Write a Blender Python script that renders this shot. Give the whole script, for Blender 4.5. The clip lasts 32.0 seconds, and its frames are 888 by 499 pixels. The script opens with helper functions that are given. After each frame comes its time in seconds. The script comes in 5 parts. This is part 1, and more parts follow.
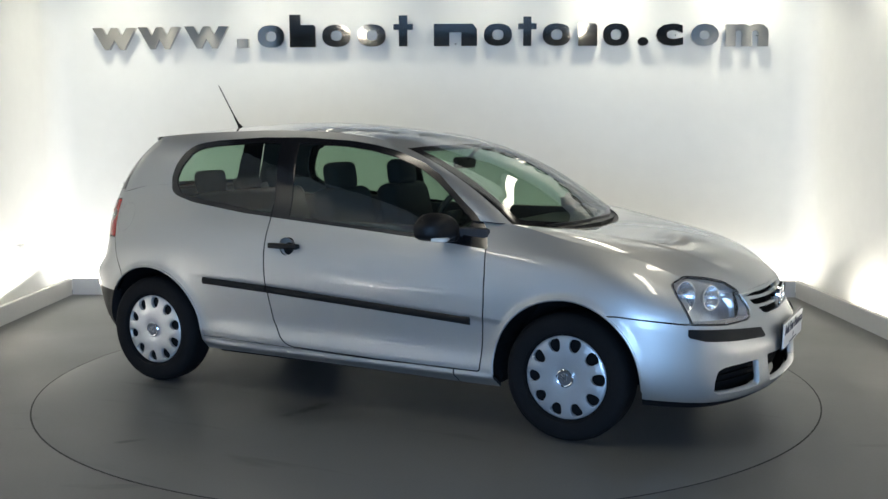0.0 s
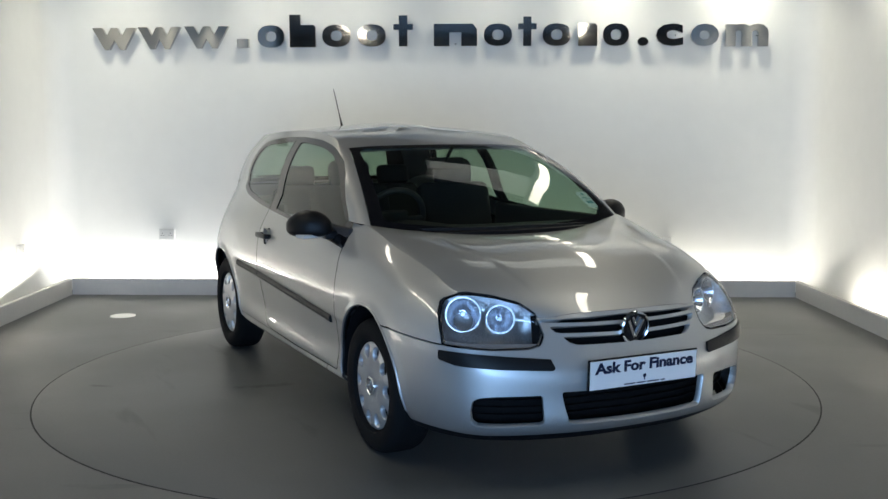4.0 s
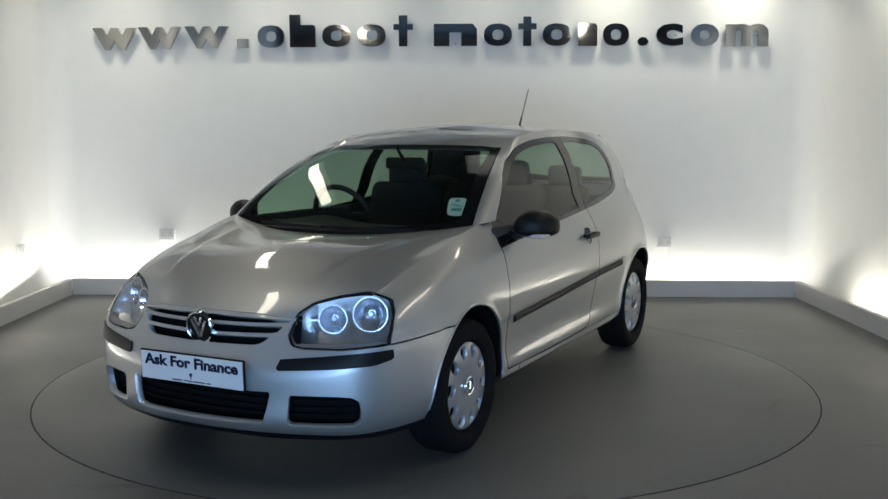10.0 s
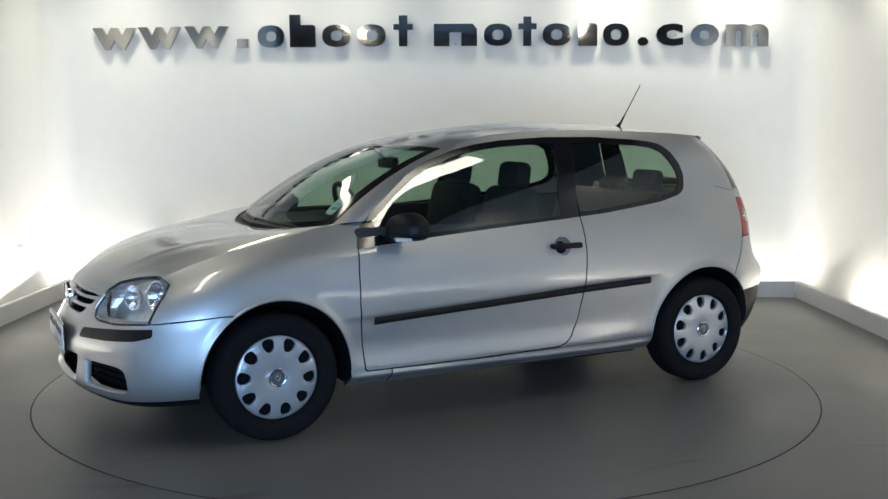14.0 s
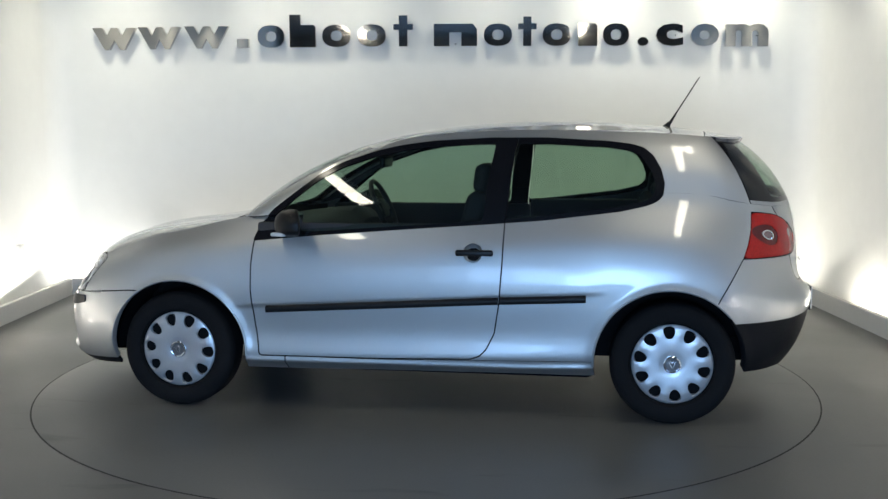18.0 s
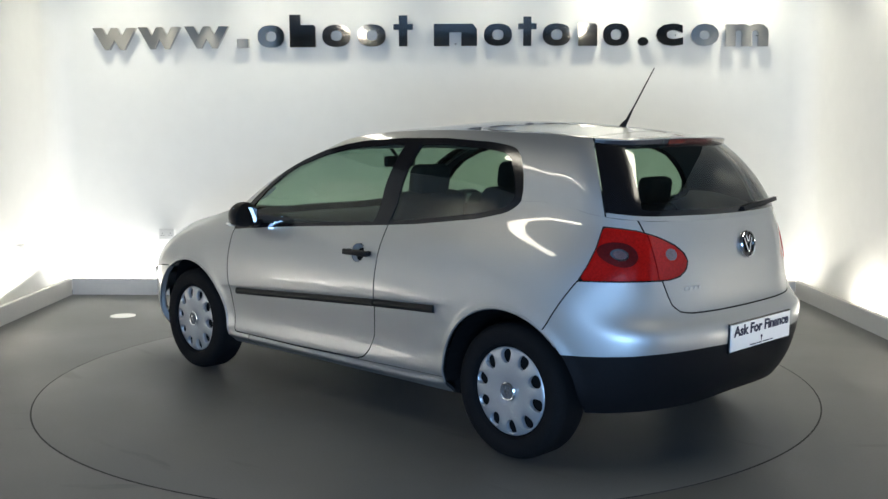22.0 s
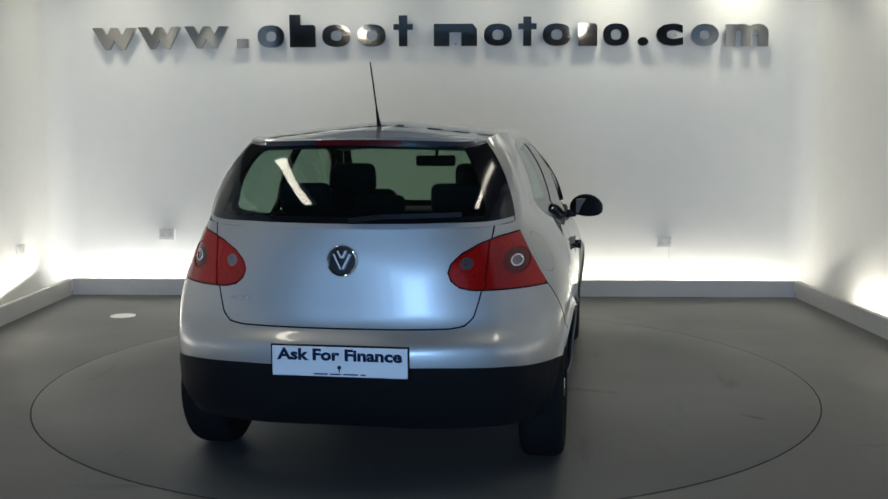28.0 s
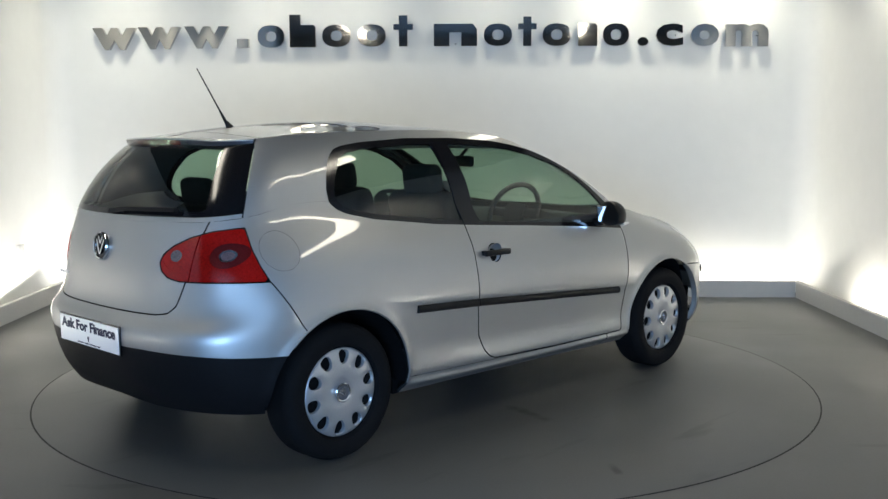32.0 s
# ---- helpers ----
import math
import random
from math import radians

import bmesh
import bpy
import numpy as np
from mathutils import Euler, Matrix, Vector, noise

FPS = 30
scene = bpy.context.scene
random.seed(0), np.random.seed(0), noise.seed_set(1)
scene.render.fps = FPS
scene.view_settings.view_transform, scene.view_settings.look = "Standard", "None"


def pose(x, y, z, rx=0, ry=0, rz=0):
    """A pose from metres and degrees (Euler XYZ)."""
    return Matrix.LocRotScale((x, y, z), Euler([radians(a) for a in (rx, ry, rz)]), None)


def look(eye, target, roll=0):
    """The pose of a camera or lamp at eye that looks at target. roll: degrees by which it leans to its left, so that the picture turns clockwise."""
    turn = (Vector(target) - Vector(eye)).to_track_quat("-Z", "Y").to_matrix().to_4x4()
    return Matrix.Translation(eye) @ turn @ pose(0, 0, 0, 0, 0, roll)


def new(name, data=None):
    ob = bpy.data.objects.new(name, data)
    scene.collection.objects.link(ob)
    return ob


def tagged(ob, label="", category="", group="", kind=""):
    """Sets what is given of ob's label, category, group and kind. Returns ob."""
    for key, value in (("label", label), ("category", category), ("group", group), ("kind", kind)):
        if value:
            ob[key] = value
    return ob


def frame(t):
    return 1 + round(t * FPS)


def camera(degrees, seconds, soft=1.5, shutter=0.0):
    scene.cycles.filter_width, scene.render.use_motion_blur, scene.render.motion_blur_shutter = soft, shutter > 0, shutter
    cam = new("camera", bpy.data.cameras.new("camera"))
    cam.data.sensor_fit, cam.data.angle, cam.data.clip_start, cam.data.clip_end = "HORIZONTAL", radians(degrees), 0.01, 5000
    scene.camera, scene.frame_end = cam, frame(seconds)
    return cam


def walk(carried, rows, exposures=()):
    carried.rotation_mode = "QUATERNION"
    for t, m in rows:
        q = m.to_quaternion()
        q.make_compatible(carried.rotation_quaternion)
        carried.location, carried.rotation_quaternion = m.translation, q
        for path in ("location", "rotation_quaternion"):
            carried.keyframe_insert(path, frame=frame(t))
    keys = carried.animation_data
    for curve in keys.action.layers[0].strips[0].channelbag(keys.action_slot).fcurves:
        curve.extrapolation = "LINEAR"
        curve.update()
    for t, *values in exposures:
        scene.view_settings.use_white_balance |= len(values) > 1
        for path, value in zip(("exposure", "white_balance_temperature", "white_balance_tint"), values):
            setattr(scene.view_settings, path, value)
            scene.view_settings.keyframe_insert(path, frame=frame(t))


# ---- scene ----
# ---------------------------------------------------------------- camera, light
cam = camera(46.94, 32.0, soft=1.5)
EYE = (0.0, -6.018, 1.461)
AIM = (0.095, -0.0585, 0.7715)
WARMTH = 6850
walk(cam, [(0, look(EYE, AIM, -0.108)), (32.0, look(EYE, AIM, -0.108))], exposures=[
    (0, 0.1, WARMTH, 10), (1, 0.02, WARMTH, 10), (2, -0.07, WARMTH, 10), (3, -0.13, WARMTH, 10), (4, -0.2, WARMTH, 10), (5, -0.38, WARMTH, 10), (6, -0.52, WARMTH, 10), (7, -0.62, WARMTH, 10),
    (8, -0.56, WARMTH, 10), (9, -0.5, WARMTH, 10), (10, -0.4, WARMTH, 10), (11, -0.3, WARMTH, 10), (12.5, -0.15, WARMTH, 10), (14, 0.02, WARMTH, 10), (17, -0.1, WARMTH, 10),
    (19, 0.12, WARMTH, 10), (23, 0.01, WARMTH, 10), (25, -0.16, WARMTH, 10), (26, -0.28, WARMTH, 10), (27, -0.53, WARMTH, 10),
    (28, -0.6, WARMTH, 10), (29, -0.52, WARMTH, 10), (30, -0.22, WARMTH, 10), (31, -0.12, WARMTH, 10), (32, -0.04, WARMTH, 10)])

TURN0, RATE = -28.75, -8.955          # heading of the car at the start, degrees a second
OFF = (-0.086, -0.002)                # the car's middle, from the turntable's axis

world = bpy.data.worlds.new("world")
scene.world = world
world.use_nodes = True
world.node_tree.nodes["Background"].inputs[0].default_value = (0.55, 0.6, 0.65, 1)
world.node_tree.nodes["Background"].inputs[1].default_value = 0.02

BACK_L, BACK_R = (-3.22, 3.19), (3.24, 2.85)     # the foot of the rear kerb
TILT = math.degrees(math.atan2(BACK_R[1] - BACK_L[1], BACK_R[0] - BACK_L[0]))     # the rear wall's turn
SIDE = 3.22                                     # the kerbs along both sides
GAP = 0.30                                      # from a kerb's face to the wall behind it
CEIL = 3.35
HANG = 2.95                                     # the height at which the fittings hang
FAR = -8.6


def area(name, x, y, z, sx, sy, watts, colour, rx=0, ry=0, rz=0, spread=180):
    la = bpy.data.lights.new(name, "AREA")
    la.spread = radians(spread)
    la.shape, la.size, la.size_y, la.energy, la.color = "RECTANGLE", sx, sy, watts, colour
    ob = new(name, la)
    ob.matrix_basis = pose(x, y, z, rx, ry, rz)
    return ob


DAY = (0.29, 0.55, 1.0)
# tubes hidden behind the kerbs, shining up the walls
area("trough_lamp", -1.74, 3.335, 0.05, 3.05, 0.04, 36, (0.97, 0.985, 1.0), 186, 0, TILT)
area("trough_lamp", 1.80, 3.140, 0.05, 2.90, 0.04, 28, (1.0, 0.98, 0.92), 186, 0, TILT)
for sx, col in ((-1, (1.0, 0.97, 0.93)), (1, (1.0, 0.965, 0.90))):
    for y0 in (1.62, -1.15, -3.55):
        area("trough_lamp", sx * 3.33, y0, 0.05, 2.6, 0.04, 27 if y0 > 0 else 32, col).rotation_euler = (radians(180), radians(8 * sx), radians(90))
# spots above the lettering
for x, w in ((-2.75, 8), (-1.45, 5), (-0.62, 4), (0.5, 3), (1.60, 6), (2.75, 7)):
    area("wall_washer", x, 2.80, HANG - 0.03, 0.26, 0.12, w, (1.0, 0.98, 0.86), 14, 0, 0, 150)
# unseen lamps added above the side walls to brighten their upper parts
for sx in (-1, 1):
    for y in (1.7, 0.2, -1.3, -2.8, -4.2):
        area("wall_washer", sx * 3.02, y, HANG - 0.03, 0.16, 0.10, 2.4, (1.0, 0.98, 0.88), spread=115).rotation_euler = (0, radians(-30 * sx), 0)
# fluorescent fittings under the ceiling, in two rows
for x in (-1.52, 1.55):
    for y, l, w in ((1.15, 1.75, 11), (-1.95, 1.75, 15)):
        area("ceiling_tube", x, y, HANG - 0.10, 0.16, l, w, (1.0, 0.96, 0.84))
# daylight through the glazed front of the building
for k, (w, h) in enumerate(((1.5, 1.3), (2.6, 1.6), (3.7, 1.9), (4.8, 2.2))):
    area("front_daylight", -0.4, FAR + 0.15 + 0.02 * k, 0.05 + h / 2 + 0.04 * (3 - k), w, h, 82, DAY, 90, 0, 0)
# ---------------------------------------------------------------- materials


def nodes_of(name):
    m = bpy.data.materials.new(name)
    m.use_nodes = True
    return m, m.node_tree.nodes, m.node_tree.links, m.node_tree.nodes["Principled BSDF"]


def surface(name, colour, rough=0.5, metal=0.0, vary=0.06, scale=12.0, bump=0.0, bscale=200.0, coat=0.0, spec=0.5, rvary=0.0):
    """A plain surface with variation at two scales and fine relief."""
    m, n, l, b = nodes_of(name)
    b.inputs["Metallic"].default_value = metal
    b.inputs["Coat Weight"].default_value = coat
    b.inputs["Coat Roughness"].default_value = 0.04
    b.inputs["Specular IOR Level"].default_value = spec
    tc = n.new("ShaderNodeTexCoord")
    big, fine = n.new("ShaderNodeTexNoise"), n.new("ShaderNodeTexNoise")
    big.inputs["Scale"].default_value, big.inputs["Detail"].default_value = scale * 0.12, 4
    fine.inputs["Scale"].default_value, fine.inputs["Detail"].default_value = scale * 4, 3
    for t in (big, fine):
        l.new(tc.outputs["Object"], t.inputs["Vector"])
    add = n.new("ShaderNodeMath")
    add.operation = "ADD"
    l.new(big.outputs[0], add.inputs[0])
    l.new(fine.outputs[0], add.inputs[1])
    mr = n.new("ShaderNodeMapRange")
    mr.inputs[1].default_value, mr.inputs[2].default_value = 0.6, 1.4
    mr.inputs[3].default_value, mr.inputs[4].default_value = 1 - vary, 1 + vary
    l.new(add.outputs[0], mr.inputs[0])
    mul = n.new("ShaderNodeVectorMath")
    mul.operation = "SCALE"
    mul.inputs[0].default_value = colour
    l.new(mr.outputs[0], mul.inputs["Scale"])
    l.new(mul.outputs[0], b.inputs["Base Color"])
    r2 = n.new("ShaderNodeMapRange")
    r2.inputs[1].default_value, r2.inputs[2].default_value = 0.3, 0.7
    r2.inputs[3].default_value, r2.inputs[4].default_value = max(0.02, rough - rvary), rough + rvary
    l.new(big.outputs[0], r2.inputs[0])
    l.new(r2.outputs[0], b.inputs["Roughness"])
    if bump:
        t = n.new("ShaderNodeTexNoise")
        t.inputs["Scale"].default_value, t.inputs["Detail"].default_value = bscale, 3
        l.new(tc.outputs["Object"], t.inputs["Vector"])
        bp = n.new("ShaderNodeBump")
        bp.inputs["Strength"].default_value, bp.inputs["Distance"].default_value = bump, 0.002
        l.new(t.outputs[0], bp.inputs["Height"])
        l.new(bp.outputs[0], b.inputs["Normal"])
    return m


def glazing(name, tint, base=0.04, rough=0.01):
    """Thin tinted glass: clear to look through, glossy by its Fresnel."""
    m, n, l, b = nodes_of(name)
    out = n["Material Output"]
    tr, gl, mix, fr, pw, mr = (n.new("ShaderNode" + k) for k in ("BsdfTransparent", "BsdfGlossy", "MixShader", "LayerWeight", "Math", "MapRange"))
    tr.inputs[0].default_value = (*tint, 1)
    gl.inputs["Roughness"].default_value = rough
    pw.operation = "POWER"
    pw.inputs[1].default_value = 5.0
    l.new(fr.outputs["Facing"], pw.inputs[0])
    l.new(pw.outputs[0], mr.inputs[0])
    mr.inputs[3].default_value, mr.inputs[4].default_value = base * 2, 0.95
    l.new(mr.outputs[0], mix.inputs[0])
    l.new(tr.outputs[0], mix.inputs[1])
    l.new(gl.outputs[0], mix.inputs[2])
    l.new(mix.outputs[0], out.inputs[0])
    n.remove(b)
    return m


def glow(name, colour, power):
    m, n, l, b = nodes_of(name)
    b.inputs["Base Color"].default_value = (*colour, 1)
    b.inputs["Emission Color"].default_value = (*colour, 1)
    b.inputs["Emission Strength"].default_value = power
    return m


def car_paint(name):
    m, n, l, b = nodes_of(name)
    b.inputs["Metallic"].default_value = 0.84
    b.inputs["Roughness"].default_value = 0.48
    b.inputs["Coat Weight"].default_value = 1.0
    b.inputs["Coat Roughness"].default_value = 0.022
    b.inputs["Coat IOR"].default_value = 1.5
    tc = n.new("ShaderNodeTexCoord")
    flake = n.new("ShaderNodeTexVoronoi")
    flake.inputs["Scale"].default_value = 900
    haze = n.new("ShaderNodeTexNoise")
    haze.inputs["Scale"].default_value, haze.inputs["Detail"].default_value = 2.2, 5
    l.new(tc.outputs["Object"], flake.inputs["Vector"])
    l.new(tc.outputs["Object"], haze.inputs["Vector"])
    ramp = n.new("ShaderNodeMapRange")
    ramp.inputs[3].default_value, ramp.inputs[4].default_value = 0.92, 1.06
    l.new(flake.outputs["Color"], ramp.inputs[0])
    mul = n.new("ShaderNodeVectorMath")
    mul.operation = "SCALE"
    mul.inputs[0].default_value = (0.445, 0.45, 0.438)
    l.new(ramp.outputs[0], mul.inputs["Scale"])
    l.new(mul.outputs[0], b.inputs["Base Color"])
    r = n.new("ShaderNodeMapRange")
    r.inputs[1].default_value, r.inputs[2].default_value = 0.3, 0.7
    r.inputs[3].default_value, r.inputs[4].default_value = 0.49, 0.54
    l.new(haze.outputs[0], r.inputs[0])
    l.new(r.outputs[0], b.inputs["Roughness"])
    return m


PAINT = car_paint("silver_paint")
TRIM = surface("black_trim_plastic", (0.007, 0.007, 0.0075), 0.42, vary=0.12, scale=30, bump=0.12, bscale=900, spec=0.18)
BUMPER = surface("dark_bumper_plastic", (0.009, 0.009, 0.010), 0.5, vary=0.12, scale=20, bump=0.15, bscale=700, spec=0.08)
GLOSS = surface("gloss_black_frame", (0.006, 0.006, 0.007), 0.12, vary=0.05)
UNDER = surface("underbody", (0.006, 0.006, 0.0065), 0.9, vary=0.2, spec=0.1)
LINER = surface("cabin_lining", (0.028, 0.028, 0.030), 0.9, vary=0.1)
HEADLINING = surface("pale_headlining", (0.30, 0.30, 0.29), 0.95, vary=0.05)
FABRIC = surface("dark_seat_cloth", (0.012, 0.012, 0.013), 0.95, vary=0.25, scale=60, bump=0.3, bscale=1200)
DASH = surface("dark_dashboard", (0.012, 0.012, 0.013), 0.6, vary=0.1, bump=0.1, bscale=800)
RUBBER = surface("tyre_rubber", (0.009, 0.009, 0.0095), 0.8, vary=0.2, scale=40, bump=0.2, bscale=300, spec=0.08)
COVER = surface("silver_wheel_cover", (0.42, 0.43, 0.435), 0.36, metal=0.55, vary=0.05, scale=30, coat=0.3)
CHROME = surface("chrome", (0.82, 0.83, 0.84), 0.07, metal=1.0, vary=0.02)
LETTER = surface("polished_letter_metal", (0.44, 0.43, 0.41), 0.06, metal=1.0, vary=0.03, rvary=0.02)
RED = surface("red_lamp_plastic", (0.33, 0.007, 0.005), 0.10, vary=0.45, scale=30, bump=0.25, bscale=75, coat=0.15, spec=0.35)
RED_DARK = surface("dark_red_lamp_plastic", (0.10, 0.008, 0.008), 0.12, vary=0.5, scale=50, bump=0.4, bscale=80, coat=0.3, spec=0.35)
CLEAR = glazing("clear_lamp_lens", (0.95, 0.96, 0.97))
LAMPBACK = surface("lamp_bowl", (0.72, 0.72, 0.72), 0.30, metal=0.9, vary=0.5, scale=45, bump=1.0, bscale=60)
BOWL = surface("reflector_silver", (0.72, 0.73, 0.745), 0.22, metal=0.9, vary=0.25, scale=50, bump=0.6, bscale=70)
GLASS = glazing("green_tinted_glass", (0.54, 0.69, 0.60))
REARGLASS = glazing("rear_tinted_glass", (0.52, 0.66, 0.58))
PLATE = surface("white_plate", (0.76, 0.765, 0.76), 0.3, vary=0.02, coat=0.3)
INK = surface("navy_lettering", (0.006, 0.009, 0.035), 0.5, vary=0.02, spec=0.2)
WALL = surface("white_emulsion", (0.71, 0.712, 0.68), 0.75, vary=0.025, scale=2.0, bump=0.05, bscale=180)
KERB = surface("painted_kerb", (0.50, 0.49, 0.465), 0.6, vary=0.04, scale=6, bump=0.05)
CEILING = surface("ceiling_paint", (0.02, 0.02, 0.019), 0.85, vary=0.03, scale=3)
# for the unseen walls, pale enough to brighten the car's sides
GREYWALL = surface("far_wall_paint", (0.24, 0.24, 0.235), 0.8, vary=0.1, scale=2)


def floor_paint(name, colour, seed, scuffs=()):
    """Grey floor paint with cloudy wear, tyre smears and fine grit."""
    m, n, l, b = nodes_of(name)
    tc = n.new("ShaderNodeTexCoord")
    mp = n.new("ShaderNodeMapping")
    mp.inputs["Location"].default_value = (seed, seed * 1.7, 0)
    l.new(tc.outputs["Object"], mp.inputs["Vector"])
    cloud, smear, grit = (n.new("ShaderNodeTexNoise") for _ in range(3))
    st = n.new("ShaderNodeMapping")
    st.inputs["Scale"].default_value = (0.7, 3.5, 1)
    st.inputs["Rotation"].default_value = (0, 0, 0.6)
    l.new(mp.outputs[0], st.inputs["Vector"])
    for t, sc, de, src in ((cloud, 0.9, 6, mp), (smear, 1.6, 5, st), (grit, 90, 2, mp)):
        t.inputs["Scale"].default_value, t.inputs["Detail"].default_value = sc, de
        l.new(src.outputs[0], t.inputs["Vector"])
    vals = []
    for t, lo, hi, a, c in ((cloud, 0.3, 0.7, 0.86, 1.12), (smear, 0.26, 0.36, 0.62, 1.0), (grit, 0.3, 0.7, 0.95, 1.05)):
        r = n.new("ShaderNodeMapRange")
        r.inputs[1].default_value, r.inputs[2].default_value, r.inputs[3].default_value, r.inputs[4].default_value = lo, hi, a, c
        l.new(t.outputs[0], r.inputs[0])
        vals.append(r)
    m1, m2, sc = n.new("ShaderNodeMath"), n.new("ShaderNodeMath"), n.new("ShaderNodeVectorMath")
    m1.operation = m2.operation = "MULTIPLY"
    l.new(vals[0].outputs[0], m1.inputs[0])
    l.new(vals[1].outputs[0], m1.inputs[1])
    l.new(m1.outputs[0], m2.inputs[0])
    l.new(vals[2].outputs[0], m2.inputs[1])
    tone = m2
    for x, y, turn, long, wide in scuffs:                   # single dark scuffs: place, turn, half length, half width
        wob = n.new("ShaderNodeTexNoise")
        wob.inputs["Scale"].default_value, wob.inputs["Detail"].default_value = 14, 4
        l.new(tc.outputs["Object"], wob.inputs["Vector"])
        pl = n.new("ShaderNodeMapping")
        pl.vector_type = "TEXTURE"
        pl.inputs["Location"].default_value, pl.inputs["Rotation"].default_value, pl.inputs["Scale"].default_value = (x, y, 0), (0, 0, turn), (long, wide, 1)
        l.new(tc.outputs["Object"], pl.inputs["Vector"])
        ln = n.new("ShaderNodeVectorMath")
        ln.operation = "LENGTH"
        l.new(pl.outputs[0], ln.inputs[0])
        ad = n.new("ShaderNodeMath")
        ad.operation = "MULTIPLY_ADD"
        ad.inputs[1].default_value, ad.inputs[2].default_value = 2.6, -1.3
        l.new(wob.outputs[0], ad.inputs[0])
        su, mr, mu = n.new("ShaderNodeMath"), n.new("ShaderNodeMapRange"), n.new("ShaderNodeMath")
        l.new(ln.outputs["Value"], su.inputs[0])
        l.new(ad.outputs[0], su.inputs[1])
        mr.inputs[1].default_value, mr.inputs[2].default_value, mr.inputs[3].default_value, mr.inputs[4].default_value = 0.3, 1.4, 0.36, 1.0
        l.new(su.outputs[0], mr.inputs[0])
        mu.operation = "MULTIPLY"
        l.new(tone.outputs[0], mu.inputs[0])
        l.new(mr.outputs[0], mu.inputs[1])
        tone = mu
    sc.operation = "SCALE"
    sc.inputs[0].default_value = colour
    l.new(tone.outputs[0], sc.inputs["Scale"])
    l.new(sc.outputs[0], b.inputs["Base Color"])
    rr = n.new("ShaderNodeMapRange")
    rr.inputs[1].default_value, rr.inputs[2].default_value, rr.inputs[3].default_value, rr.inputs[4].default_value = 0.3, 0.7, 0.40, 0.56
    l.new(cloud.outputs[0], rr.inputs[0])
    l.new(rr.outputs[0], b.inputs["Roughness"])
    bp = n.new("ShaderNodeBump")
    bp.inputs["Strength"].default_value, bp.inputs["Distance"].default_value = 0.06, 0.002
    l.new(grit.outputs[0], bp.inputs["Height"])
    l.new(bp.outputs[0], b.inputs["Normal"])
    return m


FLOOR = floor_paint("grey_floor_paint", (0.094, 0.097, 0.094), 0.0)
DISC = floor_paint("turntable_paint", (0.094, 0.097, 0.094), 3.0, ((-0.21, -0.95, 1.4, 0.15, 0.035), (-0.64, -1.80, 0.9, 0.06, 0.02)))
SHUTLINE = surface("shut_line_shade", (0.02, 0.02, 0.02), 0.7, spec=0.2)
# shade on the lip's silver rear face, put into a dark colour
LIPFACE = surface("shaded_lip_face", (0.035, 0.036, 0.042), 0.25, vary=0.1, coat=0.5)
JOINT = surface("dark_joint", (0.006, 0.006, 0.006), 0.8)
SOCKET = surface("white_socket_plastic", (0.60, 0.60, 0.58), 0.35, vary=0.02)
SOCKETHOLE = surface("socket_slot", (0.05, 0.05, 0.05), 0.6)
SKYBLUE = glow("daylight_glass", (0.42, 0.62, 1.0), 0.6)

# ---------------------------------------------------------------- helpers for building


def mesh_of(name, verts, faces, material, smooth=False):
    me = bpy.data.meshes.new(name)
    me.from_pydata([tuple(v) for v in verts], [], faces)
    me.materials.append(material)
    if smooth:
        me.polygons.foreach_set("use_smooth", [True] * len(me.polygons))
    me.update()
    return me


def part(name, bm, material, parent=None, label="", smooth=False):
    """Links a bmesh as one mesh object under a thing or a part."""
    me = bpy.data.meshes.new(name)
    bmesh.ops.recalc_face_normals(bm, faces=bm.faces)
    bm.to_mesh(me)
    bm.free()
    me.materials.append(material)
    if smooth:
        me.polygons.foreach_set("use_smooth", [True] * len(me.polygons))
        me.set_sharp_from_angle(angle=radians(38))
    ob = new(name, me)
    if parent:
        ob.parent = parent
    return tagged(ob, label)


def box(bm, cx, cy, cz, sx, sy, sz, bevel=0.0, m=None, seg=2):
    made = bmesh.ops.create_cube(bm, size=1.0)["verts"]
    for v in made:
        v.co = Vector((v.co.x * sx, v.co.y * sy, v.co.z * sz))
    if bevel:
        edges = list({e for v in made for e in v.link_edges})
        res = bmesh.ops.bevel(bm, geom=edges, offset=bevel, segments=seg, affect="EDGES", profile=0.5)
        made = list({v for f in res["faces"] for v in f.verts} | {v for v in made if v.is_valid})
    mm = Matrix.Translation((cx, cy, cz)) @ (m or Matrix())
    for v in made:
        v.co = mm @ v.co
    return made


def cyl(bm, a, b, r0, r1=None, n=16, cap=True):
    a, b = Vector(a), Vector(b)
    d = b - a
    q = d.to_track_quat("Z", "Y").to_matrix().to_4x4()
    made = bmesh.ops.create_cone(bm, cap_ends=cap, segments=n, radius1=r0, radius2=r0 if r1 is None else r1, depth=d.length)["verts"]
    mm = Matrix.Translation((a + b) / 2) @ q
    for v in made:
        v.co = mm @ v.co
    return made


def lathe(bm, profile, n=48, closed=True):
    """A body of revolution round the y axis; profile: (radius, y)."""
    rings = [[bm.verts.new((r * math.cos(2 * math.pi * i / n), y, r * math.sin(2 * math.pi * i / n))) for i in range(n)] for r, y in profile]
    loop = rings + [rings[0]] if closed else rings
    for a, b in zip(loop, loop[1:]):
        for i in range(n):
            bm.faces.new((a[i], a[(i + 1) % n], b[(i + 1) % n], b[i]))
    return rings


